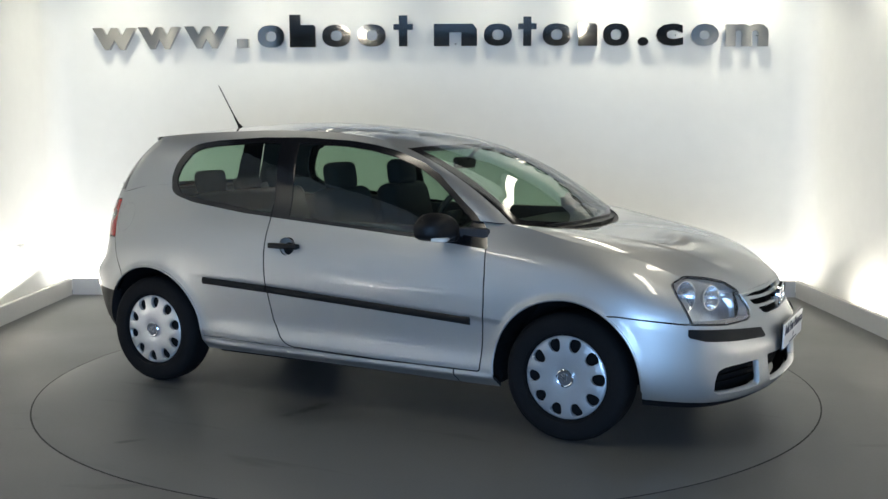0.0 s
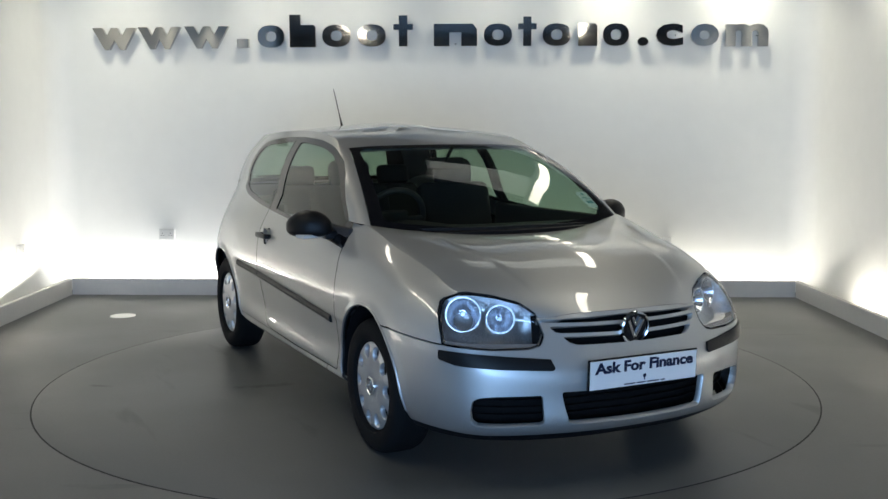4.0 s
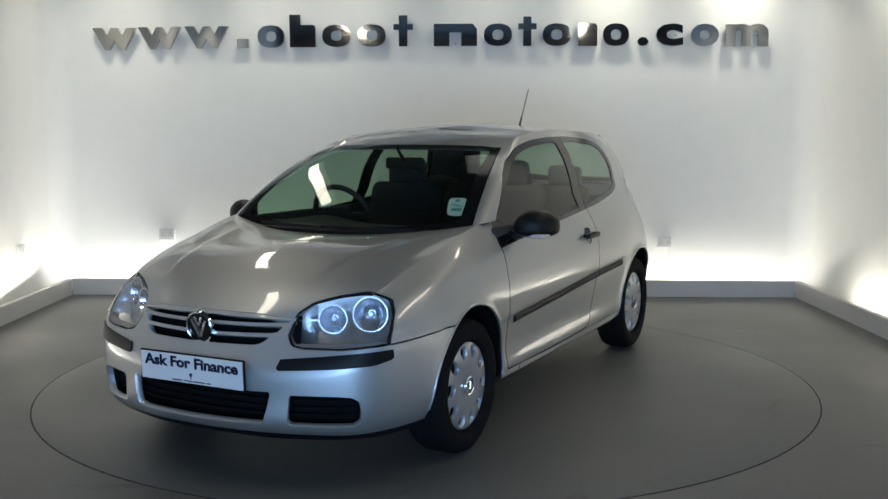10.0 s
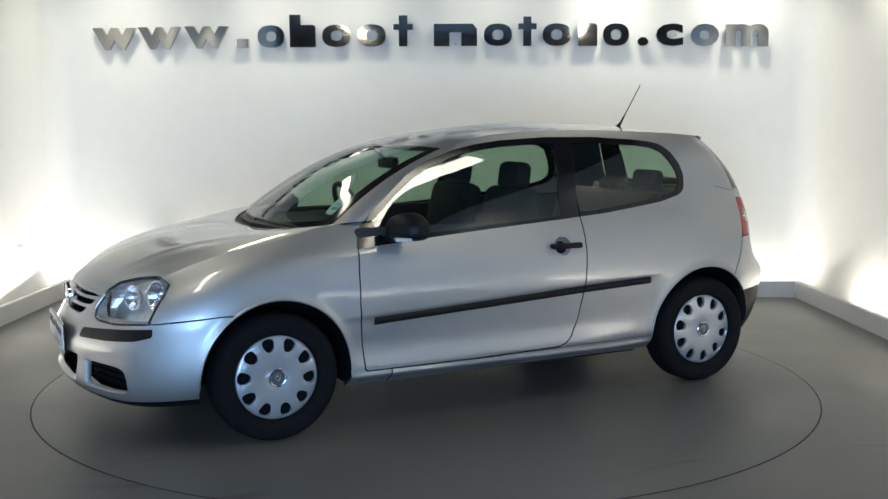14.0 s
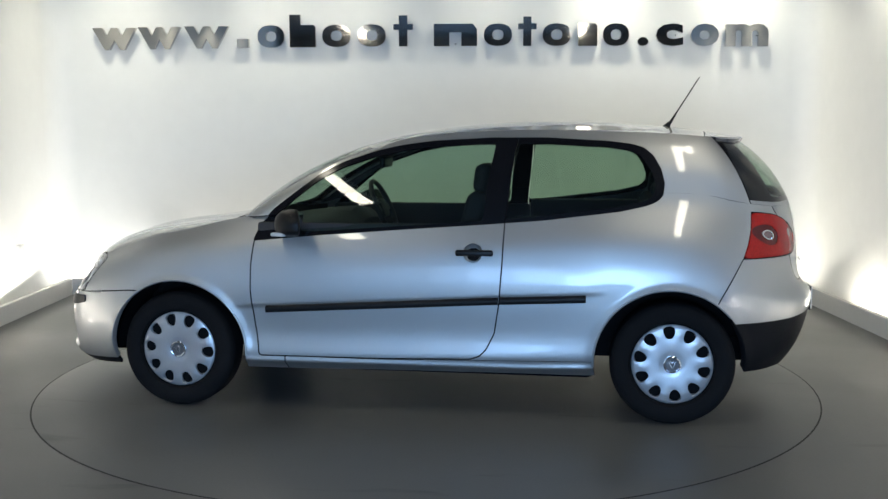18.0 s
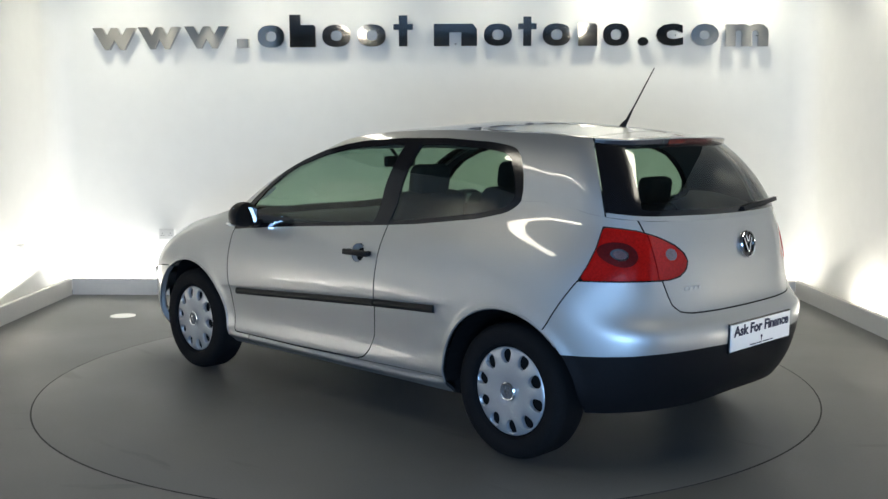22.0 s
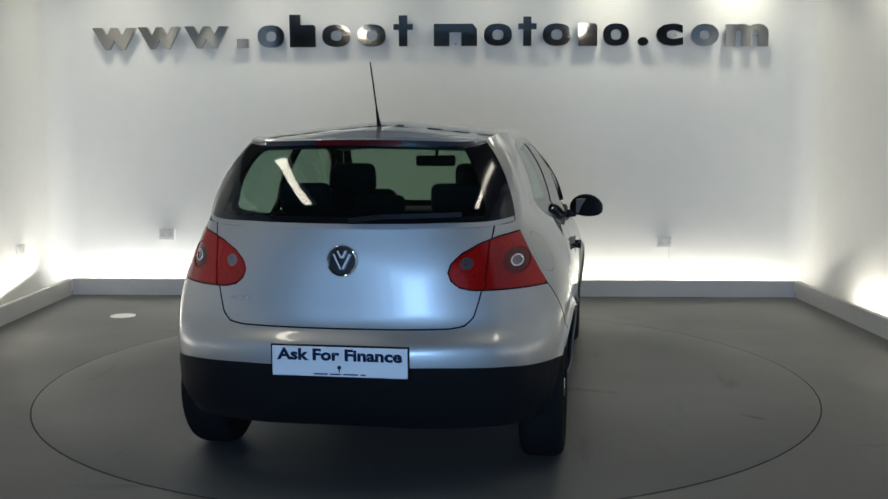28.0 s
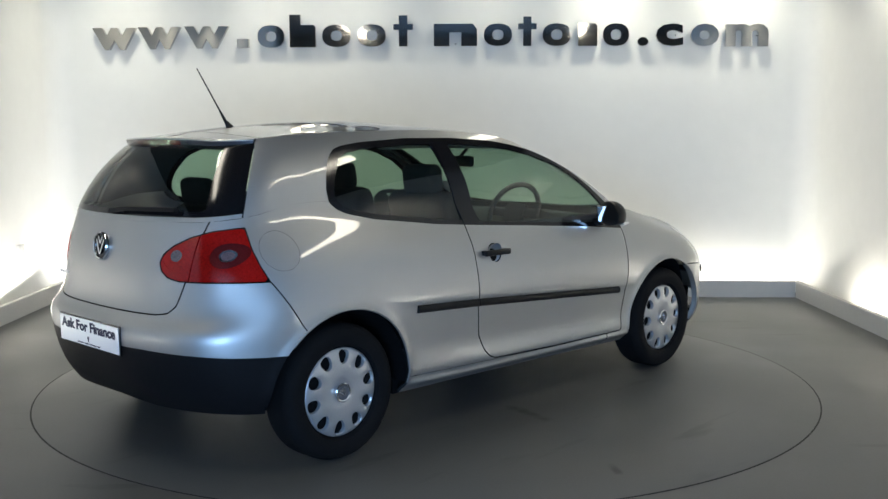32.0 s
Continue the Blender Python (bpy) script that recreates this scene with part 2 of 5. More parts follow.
def prism(bm, outline, thick, m=None):
    """A flat plate: outline in x and z, thick along y."""
    m = m or Matrix()
    a = [bm.verts.new(m @ Vector((x, 0, z))) for x, z in outline]
    b = [bm.verts.new(m @ Vector((x, thick, z))) for x, z in outline]
    bm.faces.new(a)
    bm.faces.new(b[::-1])
    n = len(a)
    for i in range(n):
        bm.faces.new((a[i], b[i], b[(i + 1) % n], a[(i + 1) % n]))
    return a + b


def words(text, size, depth, name, heavy=0.018):
    """The built-in font as a solid mesh, lying in x and y, its left foot at the origin."""
    cu = bpy.data.curves.new(name, "FONT")
    cu.body, cu.size, cu.extrude, cu.resolution_u = text, size, depth, 3
    cu.offset = size * heavy
    ob = new(name, cu)
    bpy.context.view_layer.update()
    me = bpy.data.meshes.new_from_object(ob.evaluated_get(bpy.context.evaluated_depsgraph_get()))
    bpy.data.objects.remove(ob)
    bpy.data.curves.remove(cu)
    return me
# ---------------------------------------------------------------- the room
MIDB = ((BACK_L[0] + BACK_R[0]) / 2, (BACK_L[1] + BACK_R[1]) / 2)


def setting(name, bm, material, label, category):
    ob = part(name, bm, material)
    return tagged(ob, label, category, kind="structure")


WX = SIDE + 0.22
bm = bmesh.new()
box(bm, 0, (FAR + 4.2) / 2, -0.152, 16, 4.2 - FAR, 0.30)
floor = setting("floor", bm, FLOOR, "smooth grey painted showroom floor", "floor")

m_back = pose(MIDB[0], MIDB[1] + GAP, 0, 0, 0, TILT)
END = -4.9                                       # where the bay's side walls end
ROUND = 0.22                                     # corners rounded to blur the step in brightness between the walls


def bay_line(out):
    """The wall's foot round the bay, so far behind its face."""
    back = lambda x: MIDB[1] + GAP + (x - MIDB[0]) * math.tan(radians(TILT)) + out
    w, pts = WX + out, [(-WX - out, END)]
    for s, a0 in ((-1, 180), (1, 90)):
        cx = s * (WX - ROUND)
        cy = back(s * WX) - out - ROUND
        pts += [(cx + (ROUND + out) * math.cos(radians(a0 - 90 * i / 14)), cy + (ROUND + out) * math.sin(radians(a0 - 90 * i / 14))) for i in range(15)]
    return pts + [(WX + out, END)]


face, rear = bay_line(0.0), bay_line(0.2)
n = len(face)
for nm, i0, i1, lab in (("wall_left", 0, 8, "white painted side wall lit from a low trough"), ("wall_back", 8, n - 9, "white painted rear wall lit from below and above"),
                        ("wall_right", n - 9, n - 1, "white painted side wall lit from a low trough")):
    loop = face[i0:i1 + 1] + rear[i0:i1 + 1][::-1]
    k = len(loop)
    me = mesh_of(nm, [(x, y, 0) for x, y in loop] + [(x, y, CEIL) for x, y in loop],
                 [(j, (j + 1) % k, k + (j + 1) % k, k + j) for j in range(k)] + [tuple(range(k))[::-1], tuple(range(k, 2 * k))], WALL, True)
    me.set_sharp_from_angle(angle=radians(40))
    bm = bmesh.new()
    bm.from_mesh(me)
    bmesh.ops.recalc_face_normals(bm, faces=bm.faces)
    bm.to_mesh(me)
    bm.free()
    tagged(new(nm, me), lab, "wall", kind="structure")
bm = bmesh.new()
box(bm, 0, (FAR + 4.2) / 2, CEIL + 0.1, 16, 4.2 - FAR, 0.2)
setting("ceiling", bm, CEILING, "plain painted showroom ceiling", "ceiling")
# walls out of view, added to close the room
for nm, s in (("wall_far_left", -1), ("wall_far_right", 1)):
    bm = bmesh.new()
    box(bm, s * 7.9, (FAR + END) / 2, CEIL / 2, 0.2, END - FAR, CEIL)
    setting(nm, bm, GREYWALL, "unseen plain grey wall closing the showroom", "wall")
    bm = bmesh.new()
    box(bm, s * (WX + 2.2), END - 0.1, CEIL / 2, 4.0, 0.2, CEIL)
    setting(nm + "_return", bm, GREYWALL, "unseen plain grey wall beside the bay", "wall")
bm = bmesh.new()
box(bm, -6.1, FAR, CEIL / 2, 3.8, 0.2, CEIL)
box(bm, 5.9, FAR, CEIL / 2, 4.2, 0.2, CEIL)
box(bm, -0.2, FAR, (2.6 + CEIL) / 2, 8.0, 0.2, CEIL - 2.6)
box(bm, -0.2, FAR, 0.1, 8.0, 0.2, 0.2)
setting("wall_front", bm, GREYWALL, "unseen plain grey wall round the glazed front", "wall")
bm = bmesh.new()
box(bm, -0.2, FAR - 0.3, 1.4, 9.0, 0.05, 2.8)
setting("backdrop", bm, SKYBLUE, "pale blue daylight outside the glazed front", "backdrop")

# the low upstand that hides the tubes, with a rounded top edge
KH = 0.143


def kerb(name, x0, y0, x1, y1, side):
    d = Vector((x1 - x0, y1 - y0, 0))
    bm = bmesh.new()
    box(bm, d.length / 2, side * 0.02, KH / 2 - 0.01, d.length, 0.04, KH + 0.02, bevel=0.006)
    ob = setting(name, bm, KERB, "low grey painted upstand along the wall", "kerb")
    ob.matrix_basis = Matrix.Translation((x0, y0, 0)) @ pose(0, 0, 0, 0, 0, math.degrees(math.atan2(d.y, d.x)))


kerb("kerb_back", BACK_L[0], BACK_L[1], BACK_R[0], BACK_R[1], 1)
kerb("kerb_left", BACK_L[0], BACK_L[1] - 0.002, -SIDE - 0.09, END, -1)
kerb("kerb_right", BACK_R[0], BACK_R[1] - 0.002, SIDE - 0.02, END, 1)

# fluorescent fittings hung under the ceiling, known from their reflections in the car
for x in (-1.52, 1.55):
    for y, long in ((1.15, 1.82), (-1.95, 1.82)):
        fit = tagged(new("ceiling_light"), "long white fluorescent fitting hung under the dark ceiling", "ceiling light", "fittings under the ceiling")
        fit.matrix_basis = pose(x, y, HANG)
        bm = bmesh.new()
        box(bm, 0, 0, -0.045, 0.22, long, 0.084, bevel=0.012)
        part("housing", bm, SOCKET, fit)
        for s in (-1, 1):
            bm = bmesh.new()
            box(bm, 0, s * (long / 2 + 0.015), -0.05, 0.23, 0.03, 0.094, bevel=0.008)
            part("end_cap", bm, SOCKET, fit)
            bm = bmesh.new()
            cyl(bm, (0, s * long * 0.36, -0.01), (0, s * long * 0.36, CEIL - HANG), 0.006, n=8)
            part("hanging_rod", bm, CHROME, fit)

# a slatted panel under the ceiling, known from its reflection in the windscreen and the bonnet
# dim glow added to the slats so that the reflection shows
DIM = glow("dim_slat", (0.92, 0.95, 0.90), 0.55)
for x, y, w, d, turn in ((0.86, 0.66, 1.25, 0.72, 5),):
    pan = tagged(new("ceiling_panel"), "slatted panel with a dim added glow hung under the dark ceiling", "ceiling panel")
    pan.matrix_basis = pose(x, y, HANG - 0.02, 0, 0, turn)
    for sx in (-1, 1):
        bm = bmesh.new()
        box(bm, sx * (w / 2 - 0.02), 0, 0, 0.04, d, 0.05, bevel=0.004)
        part("side_rail", bm, SOCKET, pan)
        bm = bmesh.new()
        cyl(bm, (sx * (w / 2 - 0.02), 0, 0.02), (sx * (w / 2 - 0.02), 0, CEIL - HANG + 0.02), 0.005, n=8)
        part("hanging_rod", bm, CHROME, pan)
    count = 8
    for i in range(count):
        bm = bmesh.new()
        box(bm, 0, (i + 0.5 - count / 2) * d / count, -0.004 + 0.006 * (i % 2), w - 0.08, d / count * 0.84, 0.012, bevel=0.003)
        part("slat", bm, DIM, pan)

# round white disc at floor level
bm = bmesh.new()
cyl(bm, (-2.44, 2.09, -0.008), (-2.44, 2.09, 0.001), 0.102, 0.098, 40)
tagged(part("floor_disc", bm, surface("white_disc", (0.85, 0.85, 0.82), 0.4), smooth=True), "round white disc flush with the floor", "floor cover")

# sockets


def socket(m, w, h, gangs, label):
    top = tagged(new("wall_socket"), label, "socket")
    top.matrix_basis = m
    bm = bmesh.new()
    box(bm, 0, -0.016, 0, w, 0.032, h, bevel=0.004)
    part("back_box", bm, SOCKET, top)
    bm = bmesh.new()
    box(bm, 0, -0.036, 0, w * 0.97, 0.008, h * 0.96, bevel=0.003)
    plate = part("face_plate", bm, SOCKET, top)
    for i in range(gangs):
        cx = (i - (gangs - 1) / 2) * w / gangs
        bm = bmesh.new()
        for dx, dz, sx, sz in ((0, 0.012, 0.004, 0.010), (-0.011, -0.008, 0.008, 0.005), (0.011, -0.008, 0.008, 0.005)):
            box(bm, cx + dx, -0.0405, dz, sx, 0.003, sz)
        part("pin_holes", bm, SOCKETHOLE, plate)
        bm = bmesh.new()
        box(bm, cx + 0.02 * (1 if i else -1), -0.042, h * 0.28, 0.012, 0.006, 0.018, bevel=0.002)
        part("rocker_switch", bm, SOCKET, plate)
    return top


def on_back(x, z):
    return m_back @ pose(x - MIDB[0], 0, z)


socket(on_back(-2.41, 0.52), 0.146, 0.100, 2, "white double wall socket above the trough light")
socket(on_back(2.15, 0.455), 0.130, 0.088, 2, "white double wall socket with a short lead")
socket(pose(-WX, 2.58, 0.470, 0, 0, 90), 0.10, 0.10, 1, "white single wall socket on the side wall")
# the lead below the right-hand socket
bm = bmesh.new()
pts = [(2.19, 0.41), (2.192, 0.36), (2.198, 0.30), (2.196, 0.22)]
for (xa, za), (xb, zb) in zip(pts, pts[1:]):
    cyl(bm, m_back @ Vector((xa - MIDB[0], -0.03, za)), m_back @ Vector((xb - MIDB[0], -0.03, zb)), 0.004, n=8)
tagged(part("power_lead", bm, SOCKET, smooth=True), "thin white lead hanging from the wall socket", "cable")

# turntable: a round deck that stands a little proud of the floor
RT = 2.222
turntable = tagged(new("turntable"), "round grey floor turntable with a thin dark edge", "turntable")
bm = bmesh.new()
prof = [(0.001, 0.0), (0.6, 0.0), (1.2, 0.0), (1.8, 0.0), (RT - 0.0105, 0.0), (RT - 0.0085, -0.0005), (RT - 0.0085, -0.0055), (0.001, -0.0055)]
lathe(bm, prof, 200)
for v in bm.verts:
    v.co = Vector((v.co.x, v.co.z, v.co.y))
part("deck", bm, DISC, turntable, smooth=True)
# flush dark strip in place of the shaded gap round the deck
bm = bmesh.new()
lathe(bm, [(RT - 0.0085, -0.0055), (RT, -0.0055), (RT, -0.0013), (RT - 0.0085, -0.0013)], 200)
for v in bm.verts:
    v.co = Vector((v.co.x, v.co.z, v.co.y))
part("gap_strip", bm, JOINT, turntable, "thin dark strip for the shaded gap round the deck", smooth=True)

# the lettering on the rear wall: stand-off metal shapes
LET_Y = -0.065                                  # face of the letters, from the wall
HX, HB = 0.195, 2.213                            # height of a small letter, and the foot line


def mount(name, me_or_bm, x, z, label):
    ob = part(name, me_or_bm, LETTER, sign) if isinstance(me_or_bm, bmesh.types.BMesh) else new(name, me_or_bm)
    ob.parent = sign
    ob.matrix_basis = pose(x, 0, z)
    return tagged(ob, label)


sign = tagged(new("wall_sign"), "polished metal stand-off lettering along the white rear wall", "sign")
sign.matrix_basis = m_back @ pose(-MIDB[0], LET_Y, 0)


def letter(ch, x0, x1, z0, z1):
    """One character of the built-in font, fitted to its place."""
    me = words(ch, 0.3, 0.02, "letter", 0.04)
    co = np.array([v.co for v in me.vertices])
    lo, hi = co.min(0), co.max(0)
    for v in me.vertices:
        v.co = Vector((x0 + (v.co.x - lo[0]) / (hi[0] - lo[0]) * (x1 - x0), 0.025 - (v.co.z - lo[2]) / (hi[2] - lo[2]) * 0.05,
                       z0 + (v.co.y - lo[1]) / (hi[1] - lo[1]) * (z1 - z0)))
    me.materials.append(LETTER)
    me.polygons.foreach_set("use_smooth", [False] * len(me.polygons))
    ob = new("letter", me)
    ob.parent = sign
    for x in (x0 + 0.25 * (x1 - x0), x0 + 0.75 * (x1 - x0)):
        stud(x, (z0 + z1) / 2)
    return ob


def stud(x, z):
    bm = bmesh.new()
    cyl(bm, (x, 0.02, z), (x, -LET_Y, z), 0.006, n=8)
    part("stud", bm, CHROME, sign)


def plain(x0, x1, z0, z1, kind, rise=0.0):
    """A plain metal shape: a ring, a block or a stepped block."""
    bm = bmesh.new()
    w, h, cx, cz = x1 - x0, z1 - z0, (x0 + x1) / 2, (z0 + z1) / 2
    if kind == "ring":
        n = 36
        out = [(cx + w / 2 * math.copysign(abs(math.cos(a)) ** 0.85, math.cos(a)), cz + h / 2 * math.copysign(abs(math.sin(a)) ** 0.85, math.sin(a))) for a in (2 * math.pi * i / n for i in range(n))]
        ins = [(cx + (px - cx) * 0.40, cz + (pz - cz) * 0.46) for px, pz in out]
        fo, bo = [bm.verts.new((a, -0.025, b)) for a, b in out], [bm.verts.new((a, 0.025, b)) for a, b in out]
        fi, bi = [bm.verts.new((a, -0.025, b)) for a, b in ins], [bm.verts.new((a, 0.025, b)) for a, b in ins]
        for i in range(n):
            j = (i + 1) % n
            for q in ((fo[i], fo[j], fi[j], fi[i]), (bo[j], bo[i], bi[i], bi[j]), (fo[j], fo[i], bo[i], bo[j]), (fi[i], fi[j], bi[j], bi[i])):
                bm.faces.new(q)
    elif kind == "legs":
        k = 0.36 * w
        t = 0.38 * h
        prism(bm, [(x0, z0), (x0 + k, z0), (x0 + k, z1 - t), (x1 - k, z1 - t), (x1 - k, z0), (x1, z0), (x1, z1 - 0.05), (x1 - 0.04, z1), (x0, z1)], 0.05, pose(0, -0.025, 0))
    elif kind == "step":
        k = 0.42 * w
        prism(bm, [(x0, z0), (x1, z0), (x1, z1 - 0.02), (x1 - 0.02, z1), (x0 + k, z1), (x0 + k, z1 + rise), (x0, z1 + rise)], 0.05, pose(0, -0.025, 0))
    elif kind == "cross":
        k = 0.28 * w
        prism(bm, [(x0 + k, z0), (x1 - k, z0), (x1 - k, z1 - 0.05), (x1, z1 - 0.05), (x1, z1), (x1 - k, z1), (x1 - k, z1 + rise), (x0 + k, z1 + rise), (x0 + k, z1), (x0, z1), (x0, z1 - 0.05), (x0 + k, z1 - 0.05)], 0.05, pose(0, -0.025, 0))
    else:
        prism(bm, [(x0, z0), (x1, z0), (x1, z1), (x0, z1)], 0.05, pose(0, -0.025, 0))
    part("metal_shape", bm, LETTER, sign)
    stud(cx, z0 + 0.85 * h)
    stud(cx, z0 + 0.12 * h)


KX = 9.13 / 1805.6                                # metres across one unit of the layout below


def across(u):
    return (u - 784 + 1805.6 * 0.01598) * KX


def base(u):                                      # the foot line follows the sign's own slight bow
    return HB - 0.02 * ((u - 770) / 600) ** 2


for a, b in ((160, 238), (242, 318), (325, 404)):
    letter("w", across(a), across(b), base(a), base(a) + HX)
plain(across(419), across(439), base(419), base(419) + 0.078, "dot")
for a, b, k, rise in ((456, 503, "ring", 0), (513, 559, "step", 0.09), (571, 621, "ring", 0), (634, 683, "ring", 0), (697, 731, "cross", 0.075),
                      (768, 844, "legs", 0), (856, 905, "ring", 0), (916, 948, "cross", 0.06), (959, 1008, "ring", 0), (1021, 1054, "step", 0),
                      (1064, 1109, "ring", 0)):
    plain(across(a), across(b), base(a), base(a) + HX, k, rise)
for ch, a, b in ((".", 1124, 1143), ("c", 1156, 1203), ("o", 1216, 1265), ("m", 1277, 1350)):
    letter(ch, across(a), across(b), base(a), base(a) + (0.078 if ch == "." else HX))
# ---------------------------------------------------------------- the car: its skin
# Car space: x forwards, y to its left, z up; the middle of the wheelbase at the origin.
# stations: from the nose's middle round the left side to the tail's middle


def line(knots, pts, q):
    """A smooth curve through pts at the knots, at the places q."""
    k, p = np.asarray(knots, float), np.asarray(pts, float)
    h = np.diff(k)
    d = np.diff(p, axis=0) / h.reshape(-1, *[1] * (p.ndim - 1))
    hs = h.reshape(-1, *[1] * (p.ndim - 1))
    m = np.empty_like(p)
    m[1:-1] = (d[:-1] * hs[1:] + d[1:] * hs[:-1]) / (hs[:-1] + hs[1:])
    m[0], m[-1] = d[0], d[-1]
    q = np.clip(q, k[0], k[-1])
    i = np.clip(np.searchsorted(k, q, side="right") - 1, 0, len(h) - 1)
    t = ((q - k[i]) / h[i]).reshape(-1, *[1] * (p.ndim - 1))
    hh = hs[i]
    return (2 * t**3 - 3 * t**2 + 1) * p[i] + (t**3 - 2 * t**2 + t) * hh * m[i] + (-2 * t**3 + 3 * t**2) * p[i + 1] + (t**3 - t**2) * hh * m[i + 1]


def mirrored(P):
    """Adds ghost stations over the middle plane at both ends, so that the skin crosses it square."""
    f = np.array([1, -1, 1])
    return np.concatenate([P[..., 1:2, :] * f, P, P[..., -2:-1, :] * f], axis=-2)


def ring(xs, ys, zs):
    return np.stack([xs, ys, zs], 1).astype(float)


# structure lines round the car, from below upwards
R0 = ring((2.06, 2.04, 1.96, 1.84, 1.66, 1.29, 0.92, 0.55, 0.20, -0.45, -1.10, -1.40, -1.64, -1.80, -1.90, -1.92),
          (0, 0.30, 0.54, 0.70, 0.79, 0.80, 0.79, 0.79, 0.79, 0.80, 0.80, 0.79, 0.76, 0.64, 0.40, 0),
          (0.195, 0.195, 0.195, 0.20, 0.21, 0.215, 0.212, 0.215, 0.22, 0.228, 0.235, 0.25, 0.262, 0.27, 0.272, 0.275))
R1 = ring((2.155, 2.13, 2.045, 1.92, 1.68, 1.29, 0.92, 0.55, 0.20, -0.45, -1.10, -1.40, -1.64, -1.83, -1.945, -1.975),
          (0, 0.30, 0.54, 0.70, 0.835, 0.852, 0.856, 0.858, 0.860, 0.862, 0.856, 0.84, 0.80, 0.66, 0.40, 0),
          (0.262, 0.262, 0.255, 0.25, 0.268, 0.285, 0.285, 0.288, 0.292, 0.305, 0.315, 0.32, 0.325, 0.33, 0.335, 0.34))
R2 = ring((2.152, 2.129, 2.047, 1.922, 1.676, 1.29, 0.90, 0.55, 0.20, -0.45, -1.10, -1.40, -1.64, -1.86, -1.985, -2.015),
          (0, 0.30, 0.54, 0.73, 0.862, 0.872, 0.848, 0.846, 0.848, 0.854, 0.868, 0.868, 0.818, 0.675, 0.40, 0),
          (0.37, 0.37, 0.365, 0.365, 0.375, 0.39, 0.37, 0.37, 0.375, 0.39, 0.41, 0.415, 0.41, 0.42, 0.43, 0.435))
R3 = ring((2.158, 2.135, 2.05, 1.92, 1.67, 1.29, 0.88, 0.55, 0.20, -0.45, -1.10, -1.40, -1.63, -1.875, -2.012, -2.042),
          (0, 0.30, 0.54, 0.735, 0.866, 0.880, 0.862, 0.860, 0.862, 0.868, 0.878, 0.872, 0.830, 0.69, 0.40, 0),
          (0.475, 0.475, 0.485, 0.495, 0.50, 0.51, 0.49, 0.49, 0.50, 0.51, 0.53, 0.535, 0.525, 0.535, 0.545, 0.548))
R4 = ring((2.118, 2.095, 2.015, 1.895, 1.65, 1.29, 0.88, 0.55, 0.20, -0.45, -1.10, -1.40, -1.62, -1.872, -2.008, -2.038),
          (0, 0.30, 0.53, 0.745, 0.866, 0.884, 0.872, 0.872, 0.874, 0.878, 0.886, 0.876, 0.832, 0.69, 0.40, 0),
          (0.565, 0.565, 0.58, 0.595, 0.61, 0.63, 0.61, 0.61, 0.615, 0.63, 0.65, 0.65, 0.64, 0.635, 0.64, 0.642))
R5 = ring((2.09, 2.068, 1.985, 1.86, 1.64, 1.29, 0.88, 0.55, 0.20, -0.45, -1.10, -1.40, -1.62, -1.835, -1.955, -1.985),
          (0, 0.29, 0.50, 0.735, 0.852, 0.876, 0.876, 0.878, 0.880, 0.882, 0.882, 0.868, 0.822, 0.665, 0.40, 0),
          (0.635, 0.635, 0.645, 0.665, 0.69, 0.72, 0.71, 0.71, 0.72, 0.74, 0.76, 0.755, 0.73, 0.695, 0.690, 0.690))
R6 = ring((2.072, 2.052, 1.97, 1.82, 1.62, 1.29, 0.88, 0.55, 0.20, -0.45, -1.10, -1.40, -1.62, -1.805, -1.935, -1.972),
          (0, 0.27, 0.46, 0.705, 0.812, 0.845, 0.855, 0.860, 0.862, 0.862, 0.852, 0.830, 0.785, 0.655, 0.40, 0),
          (0.685, 0.685, 0.68, 0.725, 0.77, 0.82, 0.82, 0.825, 0.83, 0.87, 0.91, 0.90, 0.85, 0.84, 0.83, 0.83))
R7 = ring((2.066, 2.047, 1.98, 1.80, 1.60, 1.29, 0.88, 0.55, 0.20, -0.45, -1.10, -1.42, -1.645, -1.785, -1.915, -1.957),
          (0, 0.26, 0.44, 0.68, 0.755, 0.793, 0.822, 0.820, 0.815, 0.805, 0.780, 0.752, 0.715, 0.63, 0.39, 0),
          (0.702, 0.702, 0.69, 0.755, 0.82, 0.885, 0.905, 0.925, 0.95, 0.985, 1.035, 1.035, 0.99, 0.98, 0.975, 0.975))
R8 = ring((2.060, 2.040, 1.97, 1.785, 1.59, 1.29, 0.93, 0.55, 0.20, -0.45, -1.10, -1.42, -1.655, -1.775, -1.89, -1.938),
          (0, 0.25, 0.43, 0.655, 0.695, 0.722, 0.735, 0.760, 0.762, 0.745, 0.712, 0.690, 0.660, 0.585, 0.37, 0),
          (0.717, 0.715, 0.70, 0.788, 0.862, 0.932, 1.012, 1.035, 1.06, 1.10, 1.145, 1.145, 1.10, 1.085, 1.08, 1.077))
LOWER = np.stack([R0, R1, R2, R3, R4, R5, R6, R7, R8])
SK = np.concatenate([[0], np.cumsum(np.linalg.norm(np.diff(0.5 * (R3 + R6), axis=0), axis=1))])     # knots along the car
RK = np.array([0.0, 0.09, 0.19, 0.30, 0.41, 0.50, 0.60, 0.71, 0.80])

